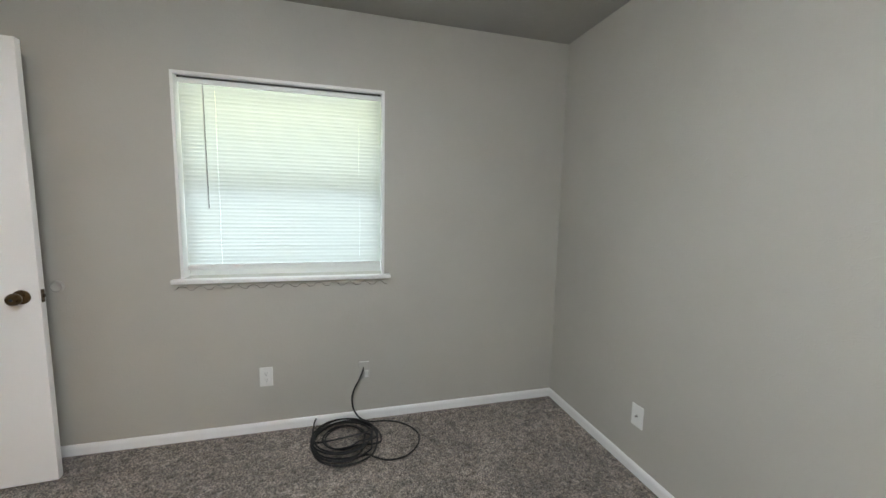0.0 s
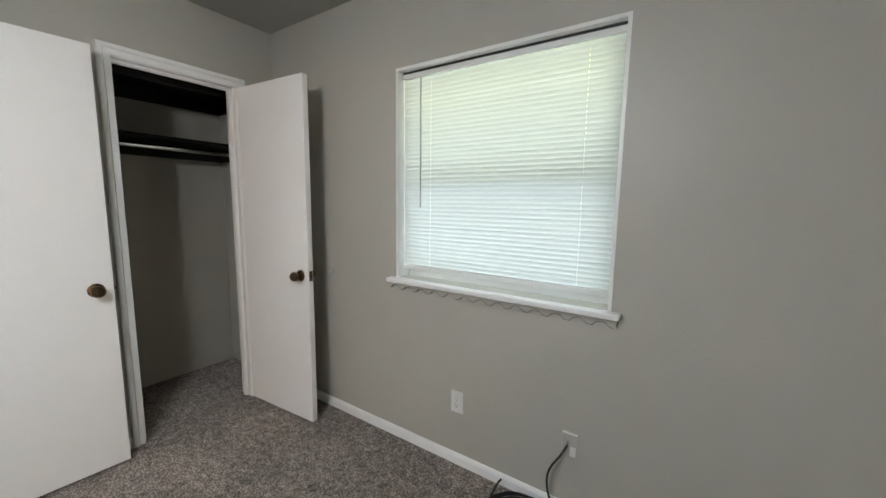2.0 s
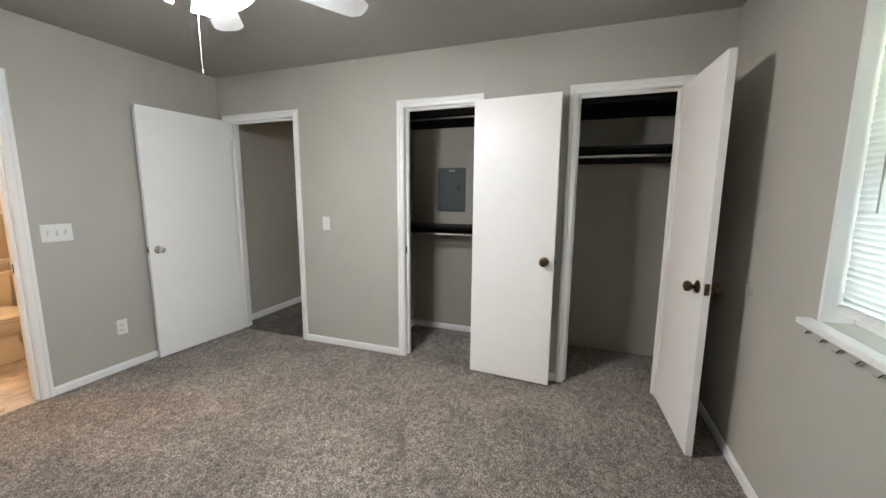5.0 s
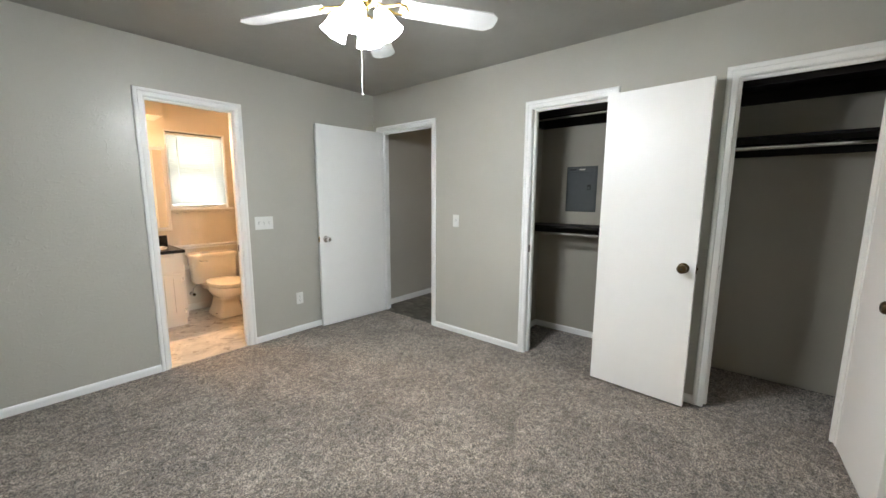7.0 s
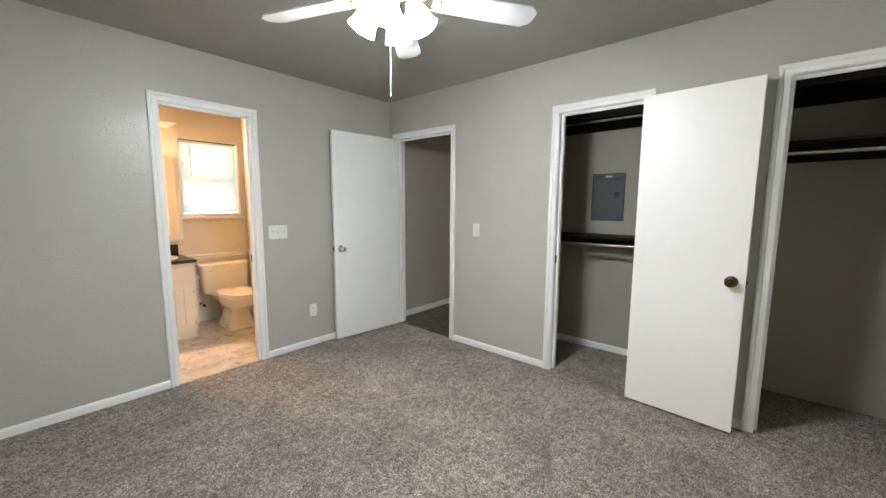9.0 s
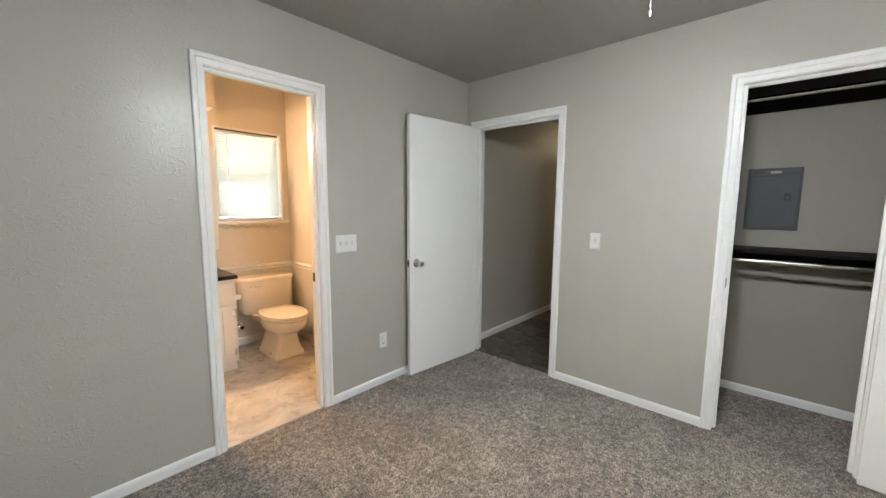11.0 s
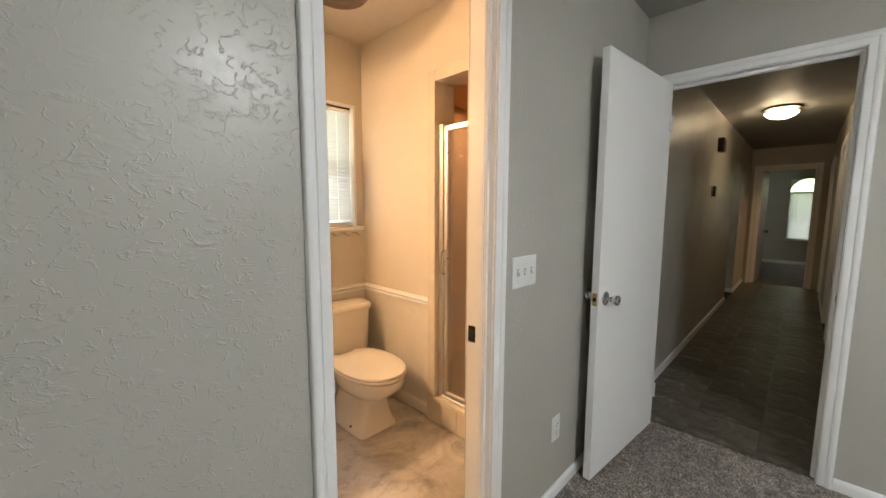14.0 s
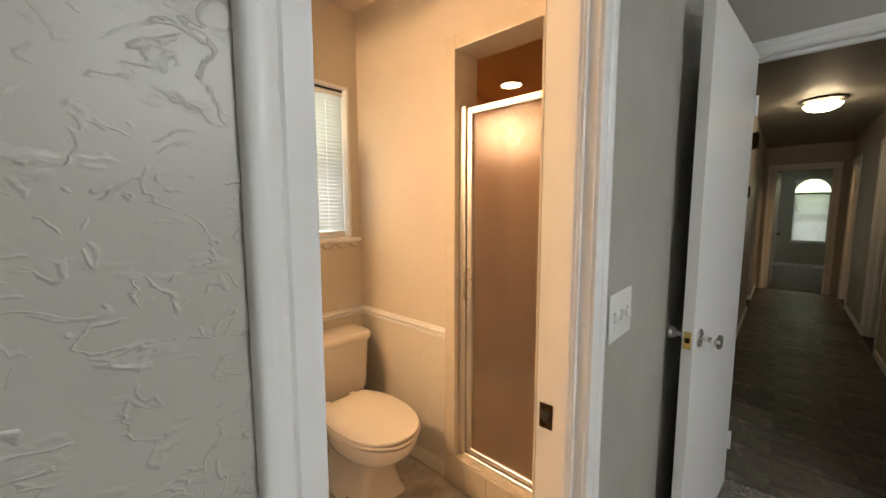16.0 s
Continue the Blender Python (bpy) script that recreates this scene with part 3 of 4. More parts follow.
# ---- ceiling fan ----
def ceiling_fan(x, y, turn):
    f = thing("ceiling_fan", pose(x, y, 0, 0, 0, turn), "white five-blade ceiling fan with brass fittings and four lit frosted shades", "ceiling fan")
    bm = bmesh.new()
    lathe(bm, [(0, H), (0.065, H), (0.065, H - 0.015), (0.05, H - 0.045), (0.025, H - 0.06), (0, H - 0.06)], seg=28)
    part("canopy", bm, BRASS, f, "polished brass canopy", True)
    bm = bmesh.new()
    tube(bm, [(0, 0, H - 0.05), (0, 0, 2.33)], 0.0125, 12)
    part("downrod", bm, BRASS, f, "", True)
    bm = bmesh.new()
    lathe(bm, [(0, 2.365), (0.05, 2.36), (0.11, 2.345), (0.135, 2.315), (0.135, 2.275), (0.12, 2.245), (0.07, 2.235), (0, 2.235)], seg=32)
    part("motor_housing", bm, FANWHITE, f, "", True)
    bm = bmesh.new()
    lathe(bm, [(0, 2.237), (0.055, 2.237), (0.06, 2.225), (0.05, 2.205), (0.032, 2.190), (0.03, 2.165), (0.012, 2.150), (0, 2.148)], seg=28)
    part("light_fitter", bm, BRASS, f, "polished brass light fitter", True)
    CHX, CHY = 0.010, 0.121
    for k in range(5):
        r = Euler((0, 0, radians(72 * k))).to_matrix().to_4x4()
        bm = bmesh.new()
        tilt = r @ Matrix.Translation((0, 0, 2.194)) @ Euler((radians(-11), 0, 0)).to_matrix().to_4x4()
        out = [(0.175, -0.048), (0.22, -0.056), (0.40, -0.062), (0.605, -0.066), (0.640, -0.038), (0.645, -0.02), (0.645, 0.02), (0.640, 0.038), (0.605, 0.066), (0.40, 0.062), (0.22, 0.056), (0.175, 0.048)]
        prism(bm, out, -0.003, 0.003, tilt)
        bl = part("blade", bm, FANWHITE, f)
        bm = bmesh.new()
        tube(bm, [tilt @ Vector(p) for p in ((0.07, 0, 0.012), (0.10, 0.0, -0.004), (0.135, 0.018, -0.007), (0.165, 0.034, -0.006), (0.195, 0.03, -0.006), (0.21, 0.0, -0.006), (0.195, -0.03, -0.006), (0.165, -0.034, -0.006), (0.135, -0.018, -0.007), (0.10, 0.0, -0.004))], 0.006, 8)
        part("blade_iron", bm, BRASS, bl, "scrolled brass blade iron", True)
    for k in range(4):
        s = Euler((0, 0, radians(90 * k + 69))).to_matrix().to_4x4()
        bm = bmesh.new()
        tube(bm, [s @ Vector(p) for p in ((0.03, 0, 2.173), (0.055, 0, 2.183), (0.070, 0, 2.176), (0.078, 0, 2.153))], 0.007, 8)
        arm = part("lamp_arm", bm, BRASS, f, "curved brass lamp arm", True)
        q = s @ Matrix.Translation((0.075, 0, 2.158)) @ Euler((0, radians(180 - 30), 0)).to_matrix().to_4x4()
        bm = bmesh.new()
        prof = [(0.020, 0.0), (0.026, 0.012), (0.040, 0.030), (0.047, 0.055), (0.048, 0.075), (0.054, 0.098), (0.060, 0.112)]
        lathe(bm, prof + [(r0 - 0.003, z0) for r0, z0 in prof[::-1]], q, 20)
        part("shade", bm, FANGLASS, arm, "glowing frosted tulip glass shade", True)
        bm = bmesh.new()
        bmesh.ops.create_uvsphere(bm, u_segments=16, v_segments=10, radius=0.028, matrix=q @ Matrix.Translation((0, 0, 0.096)))
        part("bulb", bm, FANBULB, arm, "glowing bulb", True)
    bm = bmesh.new()
    for k in range(73):
        lathe(bm, [(0, -0.0022), (0.0011, 0), (0, 0.0022)], Matrix.Translation((CHX, CHY, 2.250 - 0.0055 * k)), 6)
    chain = part("pull_chain", bm, PLASTIC, f, "beaded pull chain", True)
    bm = bmesh.new()
    lathe(bm, [(0, 0.0), (0.002, -0.003), (0.0024, -0.012), (0.001, -0.016), (0, -0.016)], Matrix.Translation((CHX, CHY, 2.250 - 0.0055 * 73)), 10)
    part("chain_pull", bm, PLASTIC, chain, "", True)


ceiling_fan(-0.356, 0.047, 147.5)

# ---- bathroom shell ----
wall("bathroom_wall_south", "y", BY0 - 0.14, BY0, BX0 - T, BX1 + T, 0, BH, [BWIN], BATHPAINT, "warm beige bathroom wall with a window")
SHW = (-2.805, -2.13, 0.14, 2.09)
wall("bathroom_wall_west", "x", BX0 - T, BX0, BY0, BY1, 0, BH, [SHW], BATHPAINT, "warm beige bathroom wall with a shower opening")
wall("bathroom_wall_east", "x", BX1, BX1 + T, BY0, BY1, 0, BH, [], BATHPAINT, "warm beige bathroom wall")
wall("bathroom_wall_north", "y", BY1 - 0.006, BY1 - 0.0005, BX0, BX1, 0, BH, [(BA[0] - 0.0, BA[1] + 0.0, 0, DOORTOP)], BATHPAINT, "warm beige bathroom wall around the doorway")
wall("bathroom_ceiling", "z", BH, BH + 0.06, BX0 - T, BX1 + T, BY0 - 0.14, BY1, material=BATHPAINT, label="warm beige bathroom ceiling", category="ceiling")
wall("bathroom_floor", "z", -0.11, -0.004, BX0 - T, BX1 + T, BY0 - 0.14, YS - 0.02, material=BATHVINYL, label="marbled beige and grey sheet vinyl floor", category="floor")
wall("bathroom_lining", "z", -0.3, -0.11, -2.4, BX1 + T, BY0 - 0.2, YS, material=SLOT, label="plain slab under the bathroom", category="floor")

# ---- hall shell ----
OPEN = (-7.05, -6.25)
ND1, ND2 = (-5.78, -5.02), (-8.06, -7.30)
wall("hall_wall_south", "y", HY0 - 0.10, HY0, HX1, XW - T, 0, HH, [(*OPEN, 0, 2.04)], HALLPAINT, "greige hall wall with an arched passage")
wall("hall_wall_north", "y", HY1, HY1 + 0.12, HX1, XW - T, 0, HH, [(*ND1, 0, 2.03), (*ND2, 0, 2.03)], HALLPAINT, "greige hall wall with two doorways")
END = (-1.845, -1.095)
wall("hall_wall_end", "x", HX1 - 0.12, HX1, HY0 - 0.1, HY1 + 0.12, 0, HH, [(*END, 0, 2.05)], HALLPAINT, "greige end wall of the hall with a doorway")
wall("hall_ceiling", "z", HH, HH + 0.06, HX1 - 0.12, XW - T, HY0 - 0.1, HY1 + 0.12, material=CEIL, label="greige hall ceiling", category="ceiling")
wall("hall_floor", "z", -0.1, -0.007, HX1 - 0.12, XW - 0.031, HY0 - 2.6, HY1 + 2.2, material=SLOT, label="dark grey-brown stone-look vinyl tile hall floor", category="floor")
baseboard("y", HY0, 1, OPEN[1], XW - T, scale=1.2)
baseboard("y", HY0, 1, HX1, OPEN[0], scale=1.2)
baseboard("y", HY1, -1, ND1[1] + 0.06, XW - T, scale=1.2)
baseboard("y", HY1, -1, ND2[1] + 0.06, ND1[0] - 0.06, scale=1.2)
for a, b in (ND1, ND2):
    casing("hall_door_trim", "y", HY1, -1, a, b, 2.03)
    jamb("door_jamb", "y", HY1 + 0.001, HY1 + 0.119, a + 0.018, b - 0.018, 2.012)
casing("end_door_trim", "x", HX1, 1, *END, 2.05)
jamb("door_jamb", "x", HX1 - 0.119, HX1 - 0.001, END[0] + 0.018, END[1] - 0.018, 2.032)
door("door_4", (HX1 - 0.10, END[0] + 0.02), 176.0, 0.72, 2.0, STEELDARK, "black", "white flush door open into the far room", True, 1, STEELDARK)

# side rooms that close the doorways
wall("side_room_wall", "y", HY1 + 2.0, HY1 + 2.1, -8.42, XB - T, 0, HH, [], HALLPAINT, "plain wall of a dark side room")
wall("side_room_wall", "x", -6.6, -6.5, HY1 + 0.12, HY1 + 2.0, 0, HH, [], HALLPAINT, "plain wall between side rooms")
wall("side_room_wall", "x", XB - T - 0.1, XB - T, HY1 + 0.12, HY1 + 2.0, 0, HH, [], HALLPAINT, "plain wall of a dark side room")
wall("side_room_wall", "x", -8.52, -8.42, HY1 + 0.12, HY1 + 2.1, 0, HH, [], HALLPAINT, "plain wall of a dark side room")
wall("side_room_ceiling", "z", HH + 0.001, HH + 0.06, -8.52, XB - T, HY1 + 0.12, HY1 + 2.1, material=CEIL, label="plain ceiling of the side rooms", category="ceiling")
wall("passage_wall", "x", -5.2, -5.1, HY0 - 2.6, HY0 - 0.1, 0, HH, [], HALLPAINT, "plain wall beyond the passage")
wall("passage_wall", "x", OPEN[0] - 0.1, OPEN[0], HY0 - 2.6, HY0 - 0.1, 0, HH, [], HALLPAINT, "plain wall beyond the passage")
wall("passage_wall", "y", HY0 - 2.72, HY0 - 2.6, OPEN[0] - 0.1, -5.1, 0, HH, [(-6.9, -5.7, 0.9, 2.0)], HALLPAINT, "wall with a window beyond the passage")
wall("passage_ceiling", "z", HH + 0.001, HH + 0.06, -8.42, -5.1, HY0 - 2.72, HY0 - 0.1, material=CEIL, label="plain ceiling beyond the passage", category="ceiling")
window("window_4", pose(-5.7, HY0 - 2.6, 0.9, 0, 0, 180), 1.2, 1.1, 0.12, DAY4, apron=False, tint="white window lighting the side passage")

baseboard("x", OPEN[0], 1, HY0 - 2.6, HY0, scale=1.2)


def arch_head(axis, a0, a1, u0, u1, spring, top, material, label):
    """The solid corners between an elliptical arch and the square opening that it stands in."""
    bm = bmesh.new()
    half = (u1 - u0) / 2

    def P(a, u, z):
        return bm.verts.new((a, u, z) if axis == "x" else (u, a, z))
    arc = [(u0 + half - half * math.cos(math.pi * k / 24), spring + (top - spring) * math.sin(math.pi * k / 24)) for k in range(25)]
    for (ua, za), (ub, zb) in zip(arc, arc[1:]):
        for a in (a0, a1):
            bm.faces.new([P(a, ua, za), P(a, ub, zb), P(a, ub, top + 0.001), P(a, ua, top + 0.001)])
        bm.faces.new([P(a0, ua, za), P(a0, ub, zb), P(a1, ub, zb), P(a1, ua, za)])
    return structure("arch_head", bm, material, label, "wall")


arch_head("y", HY0 - 0.1, HY0 - 0.0005, *OPEN, 1.72, 2.04, HALLPAINT, "greige arched head of the hall passage")

# far room
FX = -12.1
FW = (-1.50, -0.89, 0.60, 2.075)
wall("far_room_wall", "x", FX - 0.14, FX, -3.6, 1.2, 0, HH, [FW], HALLPAINT, "grey-green wall of the far room with a window")
wall("far_room_wall", "y", -3.72, -3.6, FX, -8.42, 0, HH, [(-10.9, -9.6, 0.7, 2.0)], HALLPAINT, "plain wall of the far room")
wall("far_room_wall", "y", 1.2, 1.3, FX, -8.42, 0, HH, [], HALLPAINT, "plain wall of the far room")
wall("far_room_wall", "x", -8.42, -8.40, -3.6, HY0 - 0.1, 0, HH, [], HALLPAINT, "plain wall of the far room")
wall("far_room_wall", "x", -8.44, -8.421, HY1 + 0.12, 1.2, 0, HH, [], HALLPAINT, "plain wall of the far room")
wall("far_room_ceiling", "z", HH + 0.001, HH + 0.06, FX - 0.14, -8.42, -3.7, 1.3, material=CEIL, label="plain ceiling of the far room", category="ceiling")
wall("far_room_floor", "z", -0.1, -0.002, FX - 0.14, HX1 - 0.121, -3.7, 1.3, material=CARPET, label="grey-brown carpet in the far room", category="carpet")
baseboard("x", FX, 1, -3.6, 1.2, scale=1.3)
window("window_3", pose(FX, FW[0], FW[2], 0, 0, 90), FW[1] - FW[0], 1.17, 0.14, DAY3, apron=False, tint="white window with an arched top light in the far room")
arch_head("x", FX - 0.14, FX - 0.0005, FW[0], FW[1], 1.76, 2.075, TRIM, "white arched head over the far window")
# Out of view; added only to bring more daylight into the far room.
window("fill_window", pose(-9.6, -3.6, 0.7, 0, 0, 180), 1.3, 1.3, 0.12, DAY4, apron=False, tint="unseen white window added to brighten the far room")

# ---- closet fittings ----
def closet_shelf(y0, y1, z, deep=0.335, rod=True):
    """A black plank on ledgers with a hanging rod under it; z is the plank's top."""
    s = thing("closet_shelf", pose(0, 0, 0), "black-stained wooden closet shelf on ledgers" + (" with a chrome hanging rod" if rod else " near the ceiling"), "shelf", "closet shelves")
    boxpart("plank", (XB, XB + deep, y0, y1, z - 0.019, z), BLACKWOOD, s, 0.002)
    boxpart("back_ledger", (XB, XB + 0.019, y0, y1, z - 0.109, z - 0.0195), BLACKWOOD, s, 0.001)
    for a, b in ((y0, y0 + 0.019), (y1 - 0.019, y1)):
        boxpart("side_ledger", (XB + 0.02, XB + deep, a, b, z - 0.109, z - 0.0195), BLACKWOOD, s, 0.001)
    if not rod:
        boxpart("front_board", (XB + deep - 0.019, XB + deep, y0 + 0.0195, y1 - 0.0195, z - 0.109, z - 0.0195), BLACKWOOD, s, 0.001)
        return
    bm = bmesh.new()
    tube(bm, [(XB + 0.30, y0 + 0.019, z - 0.072), (XB + 0.30, y1 - 0.019, z - 0.072)], 0.0145, 16)
    part("hanging_rod", bm, CHROME, s, "shiny chrome hanging rod", True)
    for y, d in ((y0 + 0.0185, 1), (y1 - 0.0185, -1)):
        bm = bmesh.new()
        lathe(bm, [(0, 0), (0.027, 0), (0.027, 0.004), (0.019, 0.006), (0.019, 0.02), (0, 0.02)], Matrix.Translation((XB + 0.30, y, z - 0.072)) @ Euler((radians(-90 * d), 0, 0)).to_matrix().to_4x4(), 18)
        part("rod_socket", bm, CHROME, s, "", True)


# Top planks run 0.60 deep: their black stands in for shade below the header.
closet_shelf(CS, 0.90, 2.118, 0.60)
closet_shelf(CS, 0.90, 1.092)
closet_shelf(1.0, YN, 2.118, 0.60, False)
closet_shelf(1.0, YN, 1.752)


def breaker_panel(y0, y1, z0, z1):
    p = thing("breaker_panel", pose(XB, (y0 + y1) / 2, z0), "grey steel electrical breaker panel set in the closet's back wall", "breaker panel")
    w, h = y1 - y0, z1 - z0
    boxpart("trim_plate", (0.0, 0.008, -w / 2, w / 2, 0, h), STEEL, p, 0.002)
    dr = boxpart("door", (0.008, 0.014, -w / 2 + 0.014, w / 2 - 0.012, 0.014, h - 0.055), STEEL, p, 0.002)
    boxpart("lip", (0.008, 0.018, -w / 2 + 0.010, w / 2 - 0.008, h - 0.045, h - 0.012), STEEL, p, 0.003)
    boxpart("label", (0.018, 0.0186, -w / 2 + 0.030, -w / 2 + 0.092, h - 0.036, h - 0.022), STEELDARK, p, 0, "dark printed label")
    boxpart("label", (0.018, 0.0186, -w / 2 + 0.120, -w / 2 + 0.176, h - 0.036, h - 0.022), plain("bare_label", (0.45, 0.42, 0.38), 0.4), p, 0, "pale printed label")
    boxpart("crease", (0.014, 0.0155, -w / 2 + 0.03, w / 2 - 0.10, 0.062, 0.066), STEEL, dr)
    la = boxpart("latch", (0.014, 0.0185, w / 2 - 0.085, w / 2 - 0.050, h * 0.48, h * 0.60), STEELDARK, dr, 0.002, "black sliding latch")
    boxpart("latch_tab", (0.0185, 0.024, w / 2 - 0.076, w / 2 - 0.059, h * 0.50, h * 0.545), STEEL, la, 0.002)
    for y in (-w / 2 + 0.02, w / 2 - 0.008):
        bm = bmesh.new()
        lathe(bm, [(0, 0), (0.004, 0), (0.003, 0.002), (0, 0.002)], Matrix.Translation((0.008, y, h - 0.006)) @ Euler((0, radians(90), 0)).to_matrix().to_4x4(), 10)
        part("screw", bm, STEELDARK, p)


breaker_panel(0.033, 0.318, 1.212, 1.635)


# ---- switches and outlets: local x along the wall, y into the wall, z up ----
def plate(parent, w, h=0.117, material=None):
    bm = bmesh.new()
    box(bm, -w / 2, w / 2, -0.006, 0.0, -h / 2, h / 2, 0.0035, 2)
    return part("cover_plate", bm, material or PLASTIC, parent)


def screws(parent, pts):
    for x, z in pts:
        bm = bmesh.new()
        lathe(bm, [(0, 0.0), (0.0034, 0.0), (0.0028, 0.0014), (0, 0.0016)], Matrix.Translation((x, -0.006, z)) @ Euler((radians(90), 0, 0)).to_matrix().to_4x4(), 10)
        part("screw", bm, PLASTIC, parent)


def light_switch(m, n, label):
    s = thing("light_switch", m, label, "light switch")
    w = 0.072 + 0.046 * (n - 1)
    plate(s, w)
    for k in range(n):
        x = (k - (n - 1) / 2) * 0.046
        boxpart("switch_slot", (x - 0.006, x + 0.006, -0.0064, -0.004, -0.0125, 0.0125), TOGGLESLOT, s)
        up = 1 if k % 2 else -1
        bm = bmesh.new()
        loft(bm, [[(x - 0.0045, -0.006, z0) for z0 in (-0.009,)] + [(x + 0.0045, -0.006, -0.009), (x + 0.0045, -0.006, 0.009), (x - 0.0045, -0.006, 0.009)],
                  [(x - 0.0035, -0.0155, -0.004 + up * 0.008), (x + 0.0035, -0.0155, -0.004 + up * 0.008), (x + 0.0035, -0.0155, 0.004 + up * 0.008), (x - 0.0035, -0.0155, 0.004 + up * 0.008)]])
        part("toggle", bm, PLASTIC, s)
        screws(s, [(x, 0.030), (x, -0.030)])
    return s


def outlet(m, label):
    s = thing("wall_outlet", m, label, "wall outlet", "duplex wall outlets")
    plate(s, 0.072)
    for z in (-0.0195, 0.0195):
        bm = bmesh.new()
        lathe(bm, [(0, 0), (0.0165, 0), (0.0155, 0.002), (0, 0.002)], Matrix.Translation((0, -0.006, z)) @ Euler((radians(90), 0, 0)).to_matrix().to_4x4(), 20)
        r = part("receptacle", bm, PLASTIC, s)
        for x, hh in ((-0.0065, 0.0045), (0.0065, 0.0036)):
            boxpart("slot", (x - 0.0011, x + 0.0011, -0.0085, -0.0075, z + 0.003 - hh, z + 0.003 + hh), SLOT, r)
        bm = bmesh.new()
        lathe(bm, [(0, 0.0), (0.0026, 0.0), (0.0026, 0.0009), (0, 0.0009)], Matrix.Translation((0, -0.0078, z - 0.009)) @ Euler((radians(90), 0, 0)).to_matrix().to_4x4(), 10)
        part("ground_hole", bm, SLOT, r)
    screws(s, [(0, 0)])
    return s


WEST, SOUTH, EAST = 90, 180, -90
light_switch(pose(XW, -0.745, 1.118, 0, 0, WEST), 1, "white single toggle light switch on the greige wall")
light_switch(pose(-0.772, YS, 1.104, 0, 0, SOUTH), 3, "white triple toggle light switch beside the bathroom door")
outlet(pose(-0.550, YN, 0.341, 0, 0, 0), "white duplex wall outlet below the window")
outlet(pose(-1.077, YS, 0.340, 0, 0, SOUTH), "white duplex wall outlet beside the bedroom door")
s = thing("blank_plate", pose(XE, 1.345, 0.312, 0, 0, EAST), "white coaxial wall plate on the plain wall", "wall plate")
plate(s, 0.075)
bm = bmesh.new()
lathe(bm, [(0, 0), (0.007, 0), (0.007, 0.003), (0.0045, 0.004), (0.0045, 0.010), (0, 0.010)], Matrix.Translation((0, -0.006, 0)) @ Euler((radians(90), 0, 0)).to_matrix().to_4x4(), 12)
part("coax_port", bm, CHROME, s)
screws(s, [(0, 0.042), (0, -0.042)])
s = thing("cable_plate", pose(0.018, YN, 0.330), "greige painted wall plate with a hanging cable", "wall plate")
plate(s, 0.066, 0.115, PAINTEDPLATE)
boxpart("flap", (0.002, 0.026, -0.0085, -0.006, -0.050, -0.004), PLASTIC, s, 0.001, "bare white plastic corner")
boxpart("paint_edge", (-0.031, 0.030, -0.0075, -0.006, 0.050, 0.056), PLASTIC, s, 0.0005, "chipped white upper edge")


def smooth_path(pts, n=8):
    """Catmull-Rom through the points."""
    pts = [Vector(p) for p in pts]
    pts = [2 * pts[0] - pts[1]] + pts + [2 * pts[-1] - pts[-2]]
    out = []
    for a, b, c, d in zip(pts, pts[1:], pts[2:], pts[3:]):
        for k in range(n):
            t = k / n
            out.append(0.5 * (2 * b + (c - a) * t + (2 * a - 5 * b + 4 * c - d) * t * t + (3 * b - a - 3 * c + d) * t ** 3))
    return out + [pts[-2]]


def cable():
    c = thing("coaxial_cable", pose(0, 0, 0), "black coaxial cable coiled on the carpet below a wall plate", "cable")
    rng = random.Random(11)
    lead = [(0.012, 2.158, 0.335), (-0.012, 2.135, 0.285), (-0.046, 2.125, 0.225), (-0.060, 2.122, 0.165), (-0.048, 2.118, 0.095), (-0.012, 2.112, 0.040), (0.05, 2.105, 0.012), (0.15, 2.095, 0.009), (0.25, 2.04, 0.009), (0.318, 1.93, 0.009), (0.300, 1.82, 0.009), (0.215, 1.735, 0.009), (0.11, 1.725, 0.011), (0.02, 1.775, 0.02)]
    loops = []
    a0 = -1.1
    for i in range(8):
        cx, cy = -0.10 + rng.uniform(-0.022, 0.022), 1.945 + rng.uniform(-0.02, 0.02)
        r = 0.180 + rng.uniform(-0.018, 0.010) if i % 3 != 2 else 0.112
        sq = rng.uniform(0.86, 1.1)
        for k in range(9):
            a = a0 - 2 * math.pi * (k / 9)
            loops.append((cx + r * math.cos(a), cy + r * sq * math.sin(a), 0.010 + 0.0045 * i + rng.uniform(0, 0.006)))
        a0 += rng.uniform(-0.3, 0.3)
    tail = [(-0.26, 1.93, 0.03), (-0.285, 2.02, 0.02), (-0.282, 2.09, 0.05), (-0.272, 2.12, 0.066)]
    bm = bmesh.new()
    tube(bm, smooth_path(lead + loops + tail, 6), 0.0050, 7)
    part("jacket", bm, RUBBER, c, "", True)
    bm = bmesh.new()
    tube(bm, [(0.012, 2.159, 0.350), (0.012, 2.157, 0.330)], 0.0052, 8)
    part("connector", bm, CHROME, c)


cable()

# round bumper on the wall behind the closet door's knob
b = thing("door_bumper", pose(-1.508, YN, 0.920, 90, 0, 0), "small round white wall bumper behind a door knob", "door stop")
bm = bmesh.new()
lathe(bm, [(0, 0), (0.030, 0), (0.030, 0.006), (0.024, 0.010), (0.016, 0.006), (0, 0.005)], None, 24)
part("bumper_disc", bm, PAINTEDPLATE, b, "", True)

# ---- bathroom things ----
RAILP = [(0.0, 0.0), (0.014, 0.0), (0.016, 0.011), (0.009, 0.016), (0.024, 0.027), (0.026, 0.036), (0.012, 0.042), (0.012, 0.048), (0.0, 0.050)]


